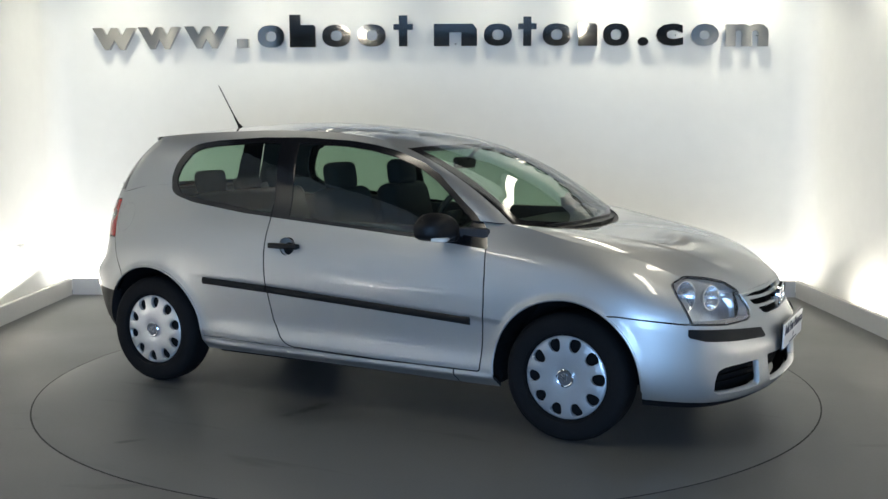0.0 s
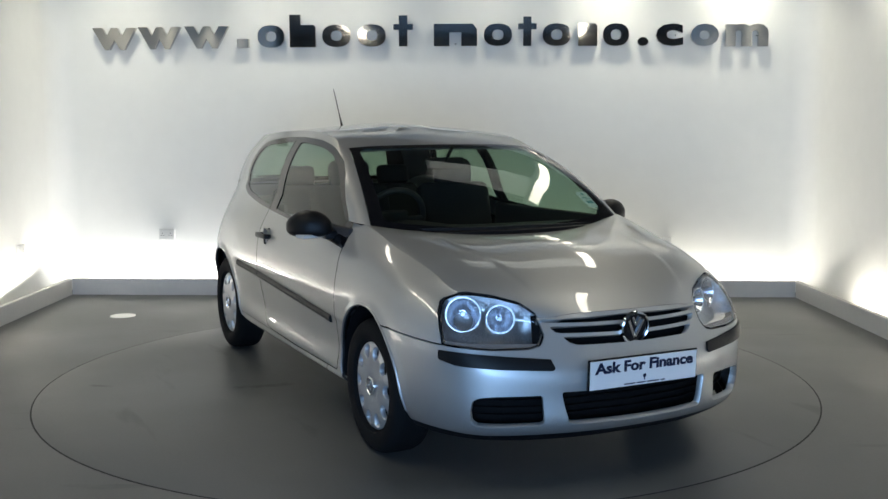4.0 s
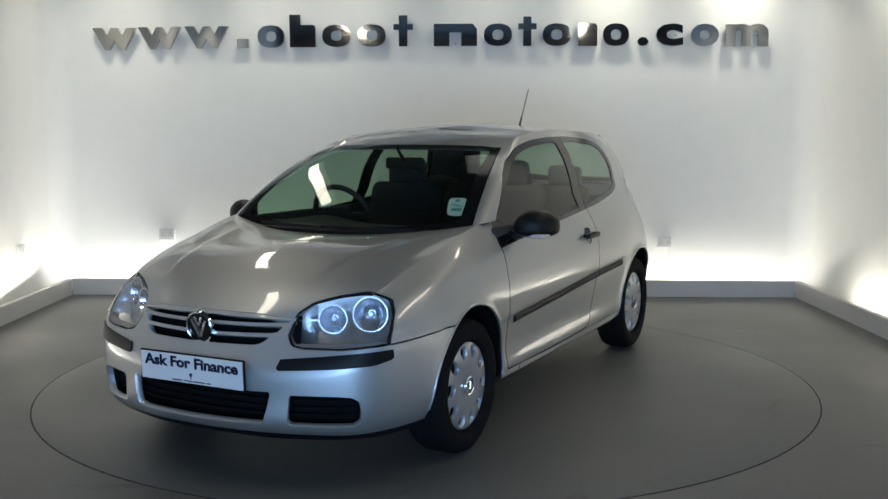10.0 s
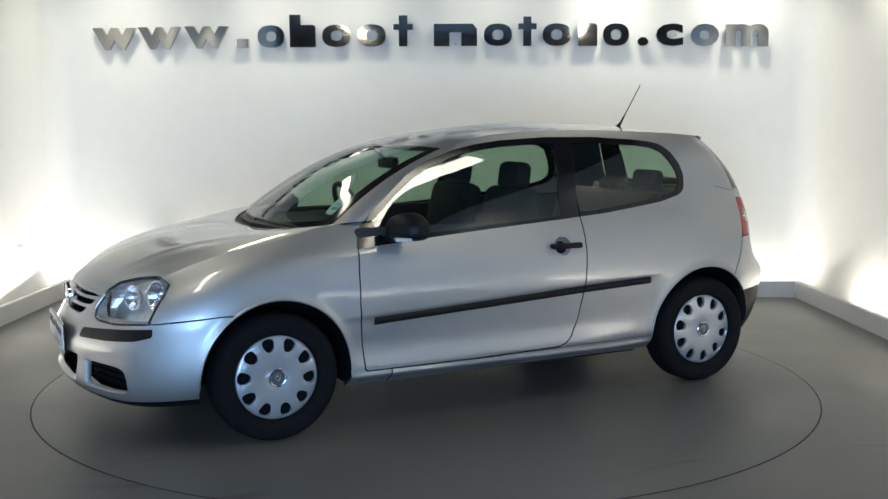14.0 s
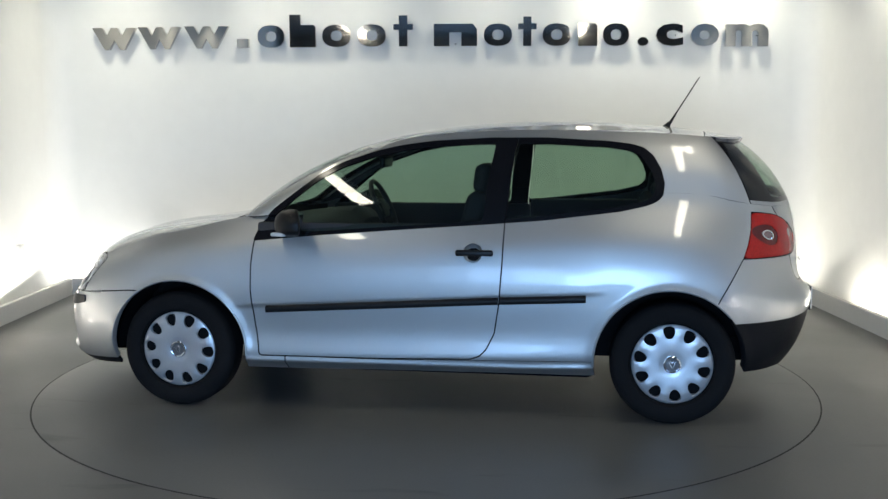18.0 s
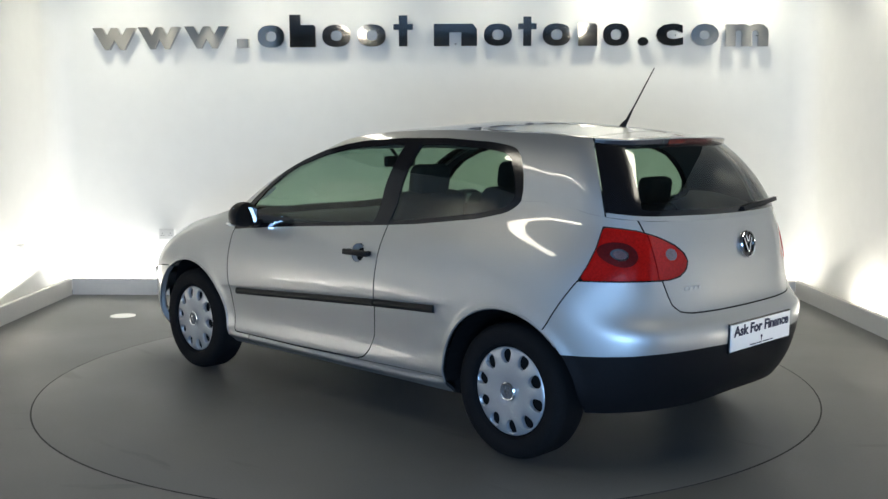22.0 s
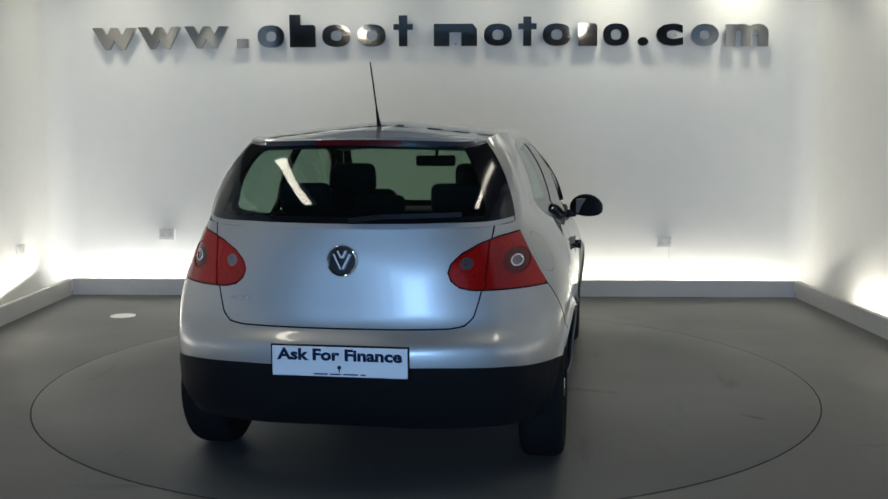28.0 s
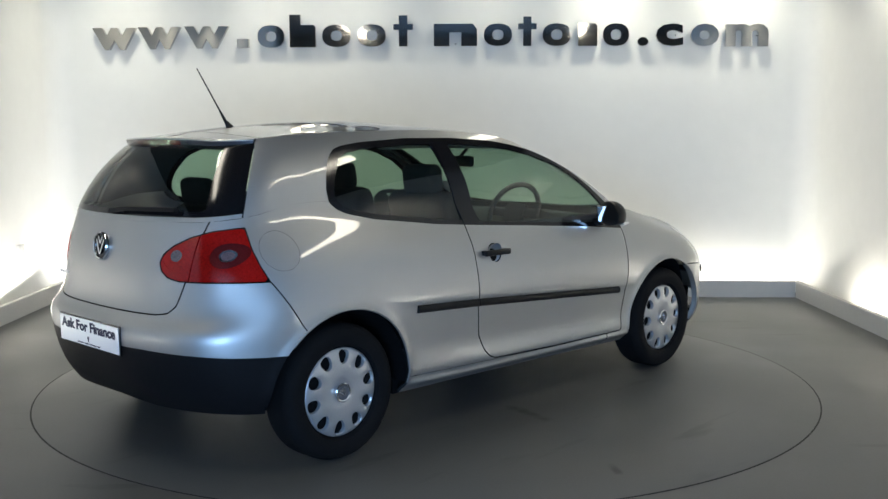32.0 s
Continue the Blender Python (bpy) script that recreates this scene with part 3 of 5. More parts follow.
# the greenhouse: its foot, and the edge of the roof
COWL = np.array([(1.130, 0, 0.958), (1.098, 0.30, 0.964), (1.02, 0.57, 0.988)])
G0 = np.concatenate([COWL, R8[6:]])
G3 = ring((0.385, 0.37, 0.325, 0.265, 0.11, -0.08, -0.45, -1.0, -1.28, -1.475, -1.545, -1.600, -1.620),
          (0, 0.28, 0.47, 0.575, 0.572, 0.563, 0.552, 0.542, 0.533, 0.508, 0.43, 0.25, 0),
          (1.388, 1.386, 1.380, 1.372, 1.420, 1.446, 1.466, 1.458, 1.446, 1.431, 1.427, 1.432, 1.436))
GK = np.concatenate([[0], np.cumsum(np.linalg.norm(np.diff(0.5 * (G0 + G3), axis=0), axis=1))])
BULGE = np.array((0.052, 0.050, 0.044, 0.034, 0.032, 0.032, 0.033, 0.034, 0.034, 0.032, 0.034, 0.040, 0.042))


class Skin:
    """A piece of the car's skin: places, normals, two surface numbers, faces."""

    def __init__(self, v, n, p, faces):
        self.v, self.n, self.p, self.faces = v, n, p, faces

    def joined(self, other):
        k = len(self.v)
        return Skin(np.concatenate([self.v, other.v]), np.concatenate([self.n, other.n]), np.concatenate([self.p, other.p]),
                    self.faces + [tuple(i + k for i in f) for f in other.faces])

    def mirror(self):
        f = np.array([1, -1, 1])
        return Skin(self.v * f, self.n * f, self.p, [f2[::-1] for f2 in self.faces])

    def both(self):
        return self.joined(self.mirror())

    def moved(self, d):
        return Skin(self.v + self.n * d, self.n, self.p, self.faces)


def from_grid(P, S, R, hint):
    """A skin from a grid of places; hint: a place inside."""
    a, b = P.shape[:2]
    du, dv = np.gradient(P, axis=1), np.gradient(P, axis=0)
    n = np.cross(du, dv)
    n /= np.maximum(np.linalg.norm(n, axis=2, keepdims=True), 1e-9)
    c = P - np.asarray(hint)
    flip = (n * c).sum() < 0
    if flip:
        n = -n
    for col in (0, -1):
        if abs(P[:, col, 1]).max() < 1e-6:
            n[:, col, 1] = 0
    if abs(P[-1, :, 1]).max() < 1e-6:
        n[-1, :, 1] = 0
    n /= np.maximum(np.linalg.norm(n, axis=2, keepdims=True), 1e-9)
    idx = np.arange(a * b).reshape(a, b)
    quads = np.stack([idx[:-1, :-1], idx[:-1, 1:], idx[1:, 1:], idx[1:, :-1]], -1).reshape(-1, 4)
    if flip:
        quads = quads[:, ::-1]
    prm = np.stack(np.broadcast_arrays(np.asarray(S)[None, :], np.asarray(R)[:, None]), -1)
    return Skin(P.reshape(-1, 3), n.reshape(-1, 3), prm.reshape(-1, 2).astype(float), [tuple(int(i) for i in q) for q in quads])


def split(sk, val):
    """Parts a skin along val = 0: the side below, the side above."""
    val = np.where(abs(val) < 1e-6, 1e-6, val)
    neg = val < 0
    V, N, P = list(sk.v), list(sk.n), list(sk.p)
    made, lo, hi = {}, [], []

    def mid(i, j):
        key = (i, j) if i < j else (j, i)
        if key not in made:
            t = val[key[0]] / (val[key[0]] - val[key[1]])
            made[key] = len(V)
            V.append(sk.v[key[0]] * (1 - t) + sk.v[key[1]] * t)
            n = sk.n[key[0]] * (1 - t) + sk.n[key[1]] * t
            N.append(n / max(np.linalg.norm(n), 1e-9))
            P.append(sk.p[key[0]] * (1 - t) + sk.p[key[1]] * t)
        return made[key]

    for f in sk.faces:
        s = [neg[i] for i in f]
        if all(s):
            lo.append(f)
        elif not any(s):
            hi.append(f)
        else:
            a, b = [], []
            for k, i in enumerate(f):
                j = f[(k + 1) % len(f)]
                (a if neg[i] else b).append(i)
                if neg[i] != neg[j]:
                    c = mid(i, j)
                    a.append(c)
                    b.append(c)
            if len(a) > 2:
                lo.append(tuple(a))
            if len(b) > 2:
                hi.append(tuple(b))
    V, N, P = np.array(V), np.array(N), np.array(P)

    def tidy(faces):
        if not faces:
            return Skin(np.zeros((0, 3)), np.zeros((0, 3)), np.zeros((0, 2)), [])
        used = np.unique(np.concatenate([np.array(f) for f in faces]))
        back = np.full(len(V), -1)
        back[used] = np.arange(len(used))
        return Skin(V[used], N[used], P[used], [tuple(int(back[i]) for i in f) for f in faces])

    return tidy(lo), tidy(hi)


def inside(x, y, poly):
    """Signed distance to an outline: below nought within."""
    p = np.asarray(poly, float)
    q = np.roll(p, -1, axis=0)
    pt = np.stack([x, y], 1)[:, None, :]
    e, w = (q - p)[None], pt - p[None]
    t = np.clip((w * e).sum(2) / (e * e).sum(2), 0, 1)
    d = np.linalg.norm(w - e * t[..., None], axis=2).min(1)
    cross = (p[None, :, 1] > pt[..., 1]) != (q[None, :, 1] > pt[..., 1])
    xi = p[None, :, 0] + (pt[..., 1] - p[None, :, 1]) * (q - p)[None, :, 0] / np.where(abs((q - p)[:, 1]) < 1e-9, 1e-9, (q - p)[:, 1])[None]
    odd = (cross & (pt[..., 0] < xi)).sum(1) % 2 == 1
    return np.where(odd, -d, d)


SHUT = 0.0034        # half of a shut line


def carve(sk, val, gap=SHUT):
    """Takes the piece below nought out of a skin, with a shut line round it: the piece, the rest."""
    piece, _ = split(sk, val + gap)
    _, rest = split(sk, val - gap)
    return piece, rest


car = tagged(new("car"), "silver three-door hatchback car standing on the turntable", "car")


def skin_mesh(name, sk, material, depth=0.014, seam=None):
    """A pressed panel: the skin with its own normals and a turned-in flange along its edges."""
    edges = {}
    for f in sk.faces:
        for i, a in enumerate(f):
            b = f[(i + 1) % len(f)]
            edges.setdefault((min(a, b), max(a, b)), []).append((a, b))
    rim = [e[0] for e in edges.values() if len(e) == 1 and not (abs(sk.v[e[0][0], 1]) < 1e-5 and abs(sk.v[e[0][1], 1]) < 1e-5)]
    if seam is not None:                                  # no flange along an inner join
        rim = [e for e in rim if not (seam[e[0]] and seam[e[1]])]
    V, faces, normals = [tuple(v) for v in sk.v], list(sk.faces), []
    for f in sk.faces:
        normals += [tuple(sk.n[i]) for i in f]
    low = {}
    if depth:
        for a, b in rim:
            for i in (a, b):
                if i not in low:
                    low[i] = len(V)
                    V.append(tuple(sk.v[i] - sk.n[i] * depth))
            q = (b, a, low[a], low[b])
            faces.append(q)
            n = np.cross(np.array(V[a]) - np.array(V[b]), np.array(V[low[b]]) - np.array(V[b]))
            n = n / max(np.linalg.norm(n), 1e-12)
            mixed = [n + 0.7 * sk.n[b], n + 0.7 * sk.n[a], n, n]
            normals += [tuple(k / max(np.linalg.norm(k), 1e-12)) for k in mixed]
    me = bpy.data.meshes.new(name)
    me.from_pydata(V, [], faces)
    me.polygons.foreach_set("use_smooth", [True] * len(me.polygons))
    me.materials.append(material)
    if material is PAINT and 0 < depth < 0.02:            # the turned-in edges are coloured dark for the shade in the shut lines
        me.materials.append(SHUTLINE)
        me.polygons.foreach_set("material_index", [0] * len(sk.faces) + [1] * (len(faces) - len(sk.faces)))
    if seam is None:
        me.normals_split_custom_set(normals)
    me.update()
    return me


def panel(name, sk, material, parent=None, label="", depth=0.014, seam=None):
    ob = new(name, skin_mesh(name, sk, material, depth, seam))
    ob.parent = parent or car
    return tagged(ob, label)


def lap(Q):
    L = np.zeros_like(Q)
    L[1:-1, 1:-1] = Q[2:, 1:-1] + Q[:-2, 1:-1] + Q[1:-1, 2:] + Q[1:-1, :-2] - 4 * Q[1:-1, 1:-1]
    return L


def relaxed_round(P, times):
    """The same for a sheet whose first and last column lie in the middle plane."""
    f, w = np.array([1, -1, 1]), 6
    Q = np.concatenate([P[:, w:0:-1] * f, P, P[:, -2:-w - 2:-1] * f], 1)
    fix = Q.copy()
    for _ in range(times):
        Q -= 0.024 * lap(lap(Q))
        Q[0], Q[-1] = fix[0], fix[-1]
        Q[:, :w] = Q[:, 2 * w:w:-1] * f
        Q[:, -w:] = Q[:, -w - 2:-2 * w - 2:-1] * f
    Q = Q[:, w:-w]
    Q[:, 0, 1] = Q[:, -1, 1] = 0
    return Q


def relaxed(P, times, mirror_first=False):
    """Evens out the curvature of a sheet and keeps its edges; mirror_first: the first row lies in the middle plane."""
    P = P.copy()
    if mirror_first:
        P = np.concatenate([P[6:0:-1] * np.array([1, -1, 1]), P])
    fix = P.copy()
    for _ in range(times):
        P -= 0.024 * lap(lap(P))
        if mirror_first:
            P[:6] = P[12:6:-1] * np.array([1, -1, 1])
            P[:6, [0, -1]] = fix[:6, [0, -1]]
            P[-1], P[6:, 0], P[6:, -1] = fix[-1], fix[6:, 0], fix[6:, -1]
        else:
            P[0], P[-1], P[:, 0], P[:, -1] = fix[0], fix[-1], fix[:, 0], fix[:, -1]
    return P[6:] if mirror_first else P


# lower sheet
S_A = np.linspace(SK[0], SK[-1], 250)
R_A = np.linspace(RK[0], RK[-1], 52)
gk = np.concatenate([[-SK[1]], SK, [2 * SK[-1] - SK[-2]]])
cols = np.stack([line(gk, mirrored(LOWER)[r], S_A) for r in range(len(RK))])
PA = relaxed_round(line(RK, cols, R_A), 350)
R_F = np.linspace(RK[0], RK[-1], 120)
PA = line(R_A, PA, R_F)
R_A = R_F
# wheel arches swell a little round the openings
ARCH = ((1.285, 0.312, 0.372), (-1.275, 0.312, 0.375))
for ax, az, ar in ARCH:
    rr = np.hypot(PA[..., 0] - ax, PA[..., 2] - az)
    lift = 0.010 * np.exp(-((rr - ar) / np.where(rr > ar + 0.006, 0.021, 0.045)) ** 2) * (PA[..., 1] > 0.6) * np.clip((PA[..., 2] - 0.25) / 0.1, 0, 1)
    PA[..., 1] += lift
# a shallow hollow along the doors, under the shoulder
hollow = np.exp(-((PA[..., 2] - 0.47 - 0.02 * (0.3 - PA[..., 0])) / 0.10) ** 2) * np.clip((0.98 - abs(PA[..., 0] - 0.05)) / 0.25, 0, 1)
PA[..., 1] -= 0.004 * hollow * (PA[..., 1] > 0.7)
# the body line over the side strip, sharp below and fading above, and the ridge of the sill
along = np.clip((1.00 - abs(PA[..., 0] - 0.02)) / 0.14, 0, 1) * (PA[..., 1] > 0.7)
over = PA[..., 2] - np.interp(-PA[..., 0], [-0.95, 0.424, 0.95], [0.562, 0.645, 0.672])
PA[..., 1] += 0.008 * along * np.exp(-(over / np.where(over > 0, 0.12, 0.016)) ** 2)
PA[..., 1] += 0.017 * along * np.exp(-((PA[..., 2] - 0.262 - 0.012 * np.clip((-0.55 - PA[..., 0]) / 0.35, 0, 1)) / 0.019) ** 2)
A = from_grid(PA, S_A, R_A, (0, 0, 0.5))
# greenhouse sheet
S_C = np.linspace(GK[0], GK[-1], 230)
R_C = np.linspace(0, 1, 26)
gk2 = np.concatenate([[-GK[1]], GK, [2 * GK[-1] - GK[-2]]])
g0, g3 = line(gk2, mirrored(G0), S_C), line(gk2, mirrored(G3), S_C)
bl = line(GK, BULGE[:, None], S_C)
out = np.cross(np.gradient(g0, axis=0), g3 - g0)
out /= np.linalg.norm(out, axis=1, keepdims=True)
if (out * (g0 - np.array((0, 0, 0.8)))).sum() < 0:
    out = -out
out[0, 1] = out[-1, 1] = 0
PC = np.stack([g0 * (1 - v) + g3 * v + out * bl * 4 * v * (1 - v) for v in R_C])
C = from_grid(PC, S_C, R_C, (-0.3, 0, 1.0))


def blend_normals():
    """Lets the shading run smoothly over the join between the lower sheet and the greenhouse."""
    na, nc = A.n.reshape(len(R_A), len(S_A), 3), C.n.reshape(len(R_C), len(S_C), 3)
    ea, ec = PA[-1], PC[0]
    far = np.linalg.norm(ea[:, None] - ec[None], axis=2)
    ea_n, ec_n = na[-1].copy(), nc[0].copy()
    for edge, other, near, grid, along, reach in ((ec, ea_n, far.argmin(0), nc, R_C, 0.4), (ea, ec_n, far.argmin(1), na, R_A[-1] - R_A, 0.07)):
        own = (ec_n if edge is ec else ea_n)
        mean = own + other[near]
        mean /= np.linalg.norm(mean, axis=1, keepdims=True)
        ok = (edge[:, 0] < -1.0) & (edge[:, 0] > -1.72) & (edge[:, 1] > 0.5)
        w = np.clip(1 - along / reach, 0, 1)[:, None, None] * ok[None, :, None]
        grid[:] = grid * (1 - w) + mean[None] * w
        grid /= np.linalg.norm(grid, axis=2, keepdims=True)


blend_normals()


def arch_lip(i, sgn, parent):
    """The rolled edge of a wheel opening, a fine painted bead along the body's rim."""
    ax, az, ar = ARCH[i]
    side = PA.reshape(-1, 3)
    side = side[(side[:, 1] > 0.5) & (np.hypot(side[:, 0] - ax, side[:, 2] - az) < ar + 0.15)]
    turns = np.linspace(radians(-4), radians(140 if i else 184), 72)
    rim = np.stack([ax + (ar + 0.001) * np.cos(turns), az + (ar + 0.001) * np.sin(turns)], 1)
    depth = []
    for x, z in rim:
        d2 = (side[:, 0] - x) ** 2 + (side[:, 2] - z) ** 2
        near = np.argsort(d2)[:8]
        w = 1 / (d2[near] + 1e-5)
        depth.append(float((side[near, 1] * w).sum() / w.sum()))
    depth = np.array(depth)
    for _ in range(4):
        depth[1:-1] = 0.25 * depth[:-2] + 0.5 * depth[1:-1] + 0.25 * depth[2:]
    bm, prev = bmesh.new(), None
    for a, (x, z), y in zip(turns, rim, depth):
        row = []
        for k in range(8):
            b = 2 * math.pi * k / 8
            out, up = 0.0055 * math.cos(b), 0.0065 * math.sin(b)
            row.append(bm.verts.new((x + up * math.cos(a), sgn * (y + out), z + up * math.sin(a))))
        if prev:
            for k in range(8):
                bm.faces.new((prev[k], prev[(k + 1) % 8], row[(k + 1) % 8], row[k]))
        else:
            bm.faces.new(row)
        prev = row
    bm.faces.new(prev[::-1])
    return part("arch_lip", bm, PAINT, parent, "rolled silver edge of the wheel opening", smooth=True)


def coons(c0, c1, d0, d1):
    """A sheet between four edges: c0, c1 run along, d0, d1 across."""
    n, m = len(c0), len(d0)
    u, v = np.linspace(0, 1, n)[None, :, None], np.linspace(0, 1, m)[:, None, None]
    return ((1 - v) * c0[None] + v * c1[None] + (1 - u) * d0[:, None] + u * d1[:, None]
            - ((1 - u) * (1 - v) * c0[0] + u * (1 - v) * c0[-1] + (1 - u) * v * c1[0] + u * v * c1[-1]))


def even(pts, n):
    p = np.asarray(pts, float)
    k = np.concatenate([[0], np.cumsum(np.linalg.norm(np.diff(p, axis=0), axis=1))])
    fine = line(k, p, np.linspace(0, k[-1], 400))
    kk = np.concatenate([[0], np.cumsum(np.linalg.norm(np.diff(fine, axis=0), axis=1))])
    return np.stack([np.interp(np.linspace(0, kk[-1], n), kk, fine[:, i]) for i in range(3)], 1)


# bonnet sheet
top = line(gk, mirrored(R8), np.linspace(SK[0], SK[6], 160))
cut2 = int(np.argmin(np.linalg.norm(top - R8[2], axis=1)))
lead, crease = even(top[:cut2 + 1], 34), even(top[cut2:], 60)
cowl = even(line(gk2, mirrored(G0), np.linspace(GK[0], GK[3], 80)), 34)
spine = even([(2.060, 0, 0.717), (1.985, 0, 0.780), (1.80, 0, 0.880), (1.53, 0, 0.944), (1.25, 0, 0.963), (1.130, 0, 0.961)], 60)
PB = line(np.linspace(0, 1, 34), relaxed(coons(spine, crease, lead, cowl), 2500, True), np.linspace(0, 1, 120))
uu = np.linspace(0, 1, 60)[None, :]
wide = PB[..., 1] / PB[-1:, :, 1]
PB[..., 2] += 0.034 * np.sin(np.pi * uu) ** 0.6 * wide ** 2 * (1 - wide ** 7)      # flat in the middle, turned down at the sides
lat = (PB[..., 1] - (0.345 + 0.19 * uu)) / 0.014                                 # two creases run from the grille's ends to the pillars
PB[..., 2] += (0.0035 * np.sin(np.pi * np.clip(uu * 1.05, 0, 1)) ** 1.6 + 0.001) * (0.5 - 0.5 * np.tanh(lat))
PB = PB[::-1]
B = from_grid(PB, np.linspace(0, 1, 60), np.linspace(1, 0, 120), (1.4, 0, 0.4))
# roof sheet
ws = even(line(gk2, mirrored(G3), np.linspace(GK[0], GK[3], 80)), 30)
rail = even(line(gk2, mirrored(G3), np.linspace(GK[3], GK[9], 120)), 70)
tail = even(line(gk2, mirrored(G3), np.linspace(GK[9], GK[12], 60)), 30)[::-1]
ridge = even([(0.385, 0, 1.388), (0.26, 0, 1.424), (0.10, 0, 1.457), (-0.062, 0, 1.482), (-0.393, 0, 1.512), (-0.724, 0, 1.517), (-1.056, 0, 1.504), (-1.322, 0, 1.482), (-1.5, 0, 1.460), (-1.620, 0, 1.436)], 70)
PD = relaxed(coons(ridge, rail, ws, tail), 1500, True)[::-1]
D = from_grid(PD, np.linspace(0, 1, 70), np.linspace(1, 0, 30), (-0.5, 0, 1.0))

# ---------------------------------------------------------------- the car: its panels
DLO = [(0.872, 0.893), (0.845, 0.975), (0.775, 1.058), (0.653, 1.154), (0.538, 1.241), (0.421, 1.303), (0.244, 1.362), (0.10, 1.392), (-0.055, 1.412), (-0.355, 1.428), (-0.657, 1.428),
       (-0.958, 1.411), (-1.077, 1.396), (-1.135, 1.380), (-1.185, 1.340), (-1.225, 1.270), (-1.243, 1.200), (-1.236, 1.140), (-1.21, 1.112), (-1.165, 1.091), (-1.026, 1.060), (-0.639, 1.013),
       (-0.345, 0.990), (0.092, 0.959), (0.529, 0.925)]
PANE_F = [(0.72, 0.945), (0.76, 1.025), (0.653, 1.118), (0.538, 1.208), (0.421, 1.272), (0.244, 1.332), (0.10, 1.362), (-0.055, 1.382), (-0.30, 1.396), (-0.385, 1.396), (-0.352, 1.20), (-0.335, 1.008), (0.092, 0.978), (0.529, 0.946)]
PANE_R = [(-0.455, 1.018), (-0.47, 1.20), (-0.505, 1.396), (-0.657, 1.398), (-0.958, 1.381), (-1.06, 1.366), (-1.125, 1.335), (-1.175, 1.262), (-1.198, 1.20), (-1.195, 1.155), (-1.16, 1.118), (-1.026, 1.085), (-0.639, 1.037)]
DOOR = [(0.862, 0.90), (0.872, 0.777), (0.873, 0.633), (0.858, 0.457), (0.845, 0.34), (0.842, 0.291), (0.24, 0.293), (-0.28, 0.306), (-0.325, 0.322), (-0.361, 0.356), (-0.403, 0.442), (-0.429, 0.605),
        (-0.444, 0.809), (-0.449, 1.01), (-0.2, 1.2), (0.6, 1.2)]


def arch_of(sk, i, grow=0.0):
    ax, az, ar = ARCH[i]
    d = np.hypot(sk.v[:, 0] - ax, sk.v[:, 2] - az) - ar - grow
    return np.maximum(d, 0.55 - sk.v[:, 1])


# openings of the wheels
for i in (0, 1):
    _, A = split(A, arch_of(A, i))
# below the arches' height the lower edge is open between wheel and bumper
SIDEV = lambda sk: (sk.v[:, 0], sk.v[:, 2])
FRONTV = lambda sk: (sk.v[:, 1], sk.v[:, 2])

# side window area, out of both sheets
def side_only(sk, val):
    return np.maximum(val, 0.45 - sk.v[:, 1])


dA, A = carve(A, side_only(A, inside(*SIDEV(A), DLO)), 0.0)
dC, C = carve(C, side_only(C, inside(*SIDEV(C), DLO)), 0.0)
dlo = dA.joined(dC)
terms = lambda x, z: np.stack([x ** i * (z - 1.2) ** j for i in range(4) for j in range(3)], 1)
fitted = np.linalg.lstsq(terms(dlo.v[:, 0], dlo.v[:, 2]), dlo.v[:, 1], rcond=None)[0]         # the glass is one gently bowed sheet
slope = lambda dx, dz: (terms(dlo.v[:, 0] + dx, dlo.v[:, 2] + dz) @ fitted - terms(dlo.v[:, 0] - dx, dlo.v[:, 2] - dz) @ fitted) / 0.002
dlo.n = np.stack([-slope(0.001, 0), np.ones(len(dlo.v)), -slope(0, 0.001)], 1)
dlo.n /= np.linalg.norm(dlo.n, axis=1, keepdims=True)
pane_f, rest = split(dlo, inside(*SIDEV(dlo), PANE_F))
pane_r, frame_all = split(rest, inside(*SIDEV(rest), PANE_R))
pillar_line = lambda sk: sk.v[:, 0] + 0.448 + 0.12 * (sk.v[:, 2] - 1.0)
frame_r, frame_f = carve(frame_all, pillar_line(frame_all), 0.003)

# door
door, A = carve(A, inside(*SIDEV(A), DOOR) + np.where(A.v[:, 1] < 0.5, 9, 0))
# front lamps, bumper, wing
HL = [(0.90, 0.86), (0.60, 0.95), (0.425, 0.73), (0.405, 0.68), (0.402, 0.635), (0.425, 0.597), (0.47, 0.585), (0.62, 0.583), (0.775, 0.597), (0.772, 0.66), (0.757, 0.72), (0.735, 0.755), (0.705, 0.785)]
lamp_end = lambda sk: 1.742 + 0.05 * np.clip((sk.v[:, 2] - 0.755) / 0.045, 0, 1) ** 2 - sk.v[:, 0]
lamp, A = carve(A, np.maximum(inside(*FRONTV(A), HL), lamp_end(A)), 0.003)
# the line between wing and bumper, from the arch to the lamp
bump_val = lambda sk: np.maximum(sk.v[:, 2] - np.interp(-sk.v[:, 0], [-2.3, -1.98, -1.85, -1.70, -1.55], [0.90, 0.90, 0.597, 0.612, 0.625]), 1.28 - sk.v[:, 0])
fbump, A = carve(A, bump_val(A))
wing, A = carve(A, 0.70 - A.v[:, 0])
# rear lamps
TL = [(0.95, 1.053), (0.675, 1.058), (0.60, 1.043), (0.53, 1.018), (0.465, 0.982), (0.425, 0.945), (0.413, 0.91), (0.425, 0.875), (0.46, 0.848), (0.51, 0.836), (0.95, 0.834)]
tail_edge = lambda sk: sk.v[:, 0] - np.interp(sk.v[:, 2], [0.83, 0.90, 0.97, 1.06], [-1.622, -1.648, -1.664, -1.668])
rlamp, A = carve(A, np.maximum(inside(*FRONTV(A), TL), tail_edge(A)), 0.003)
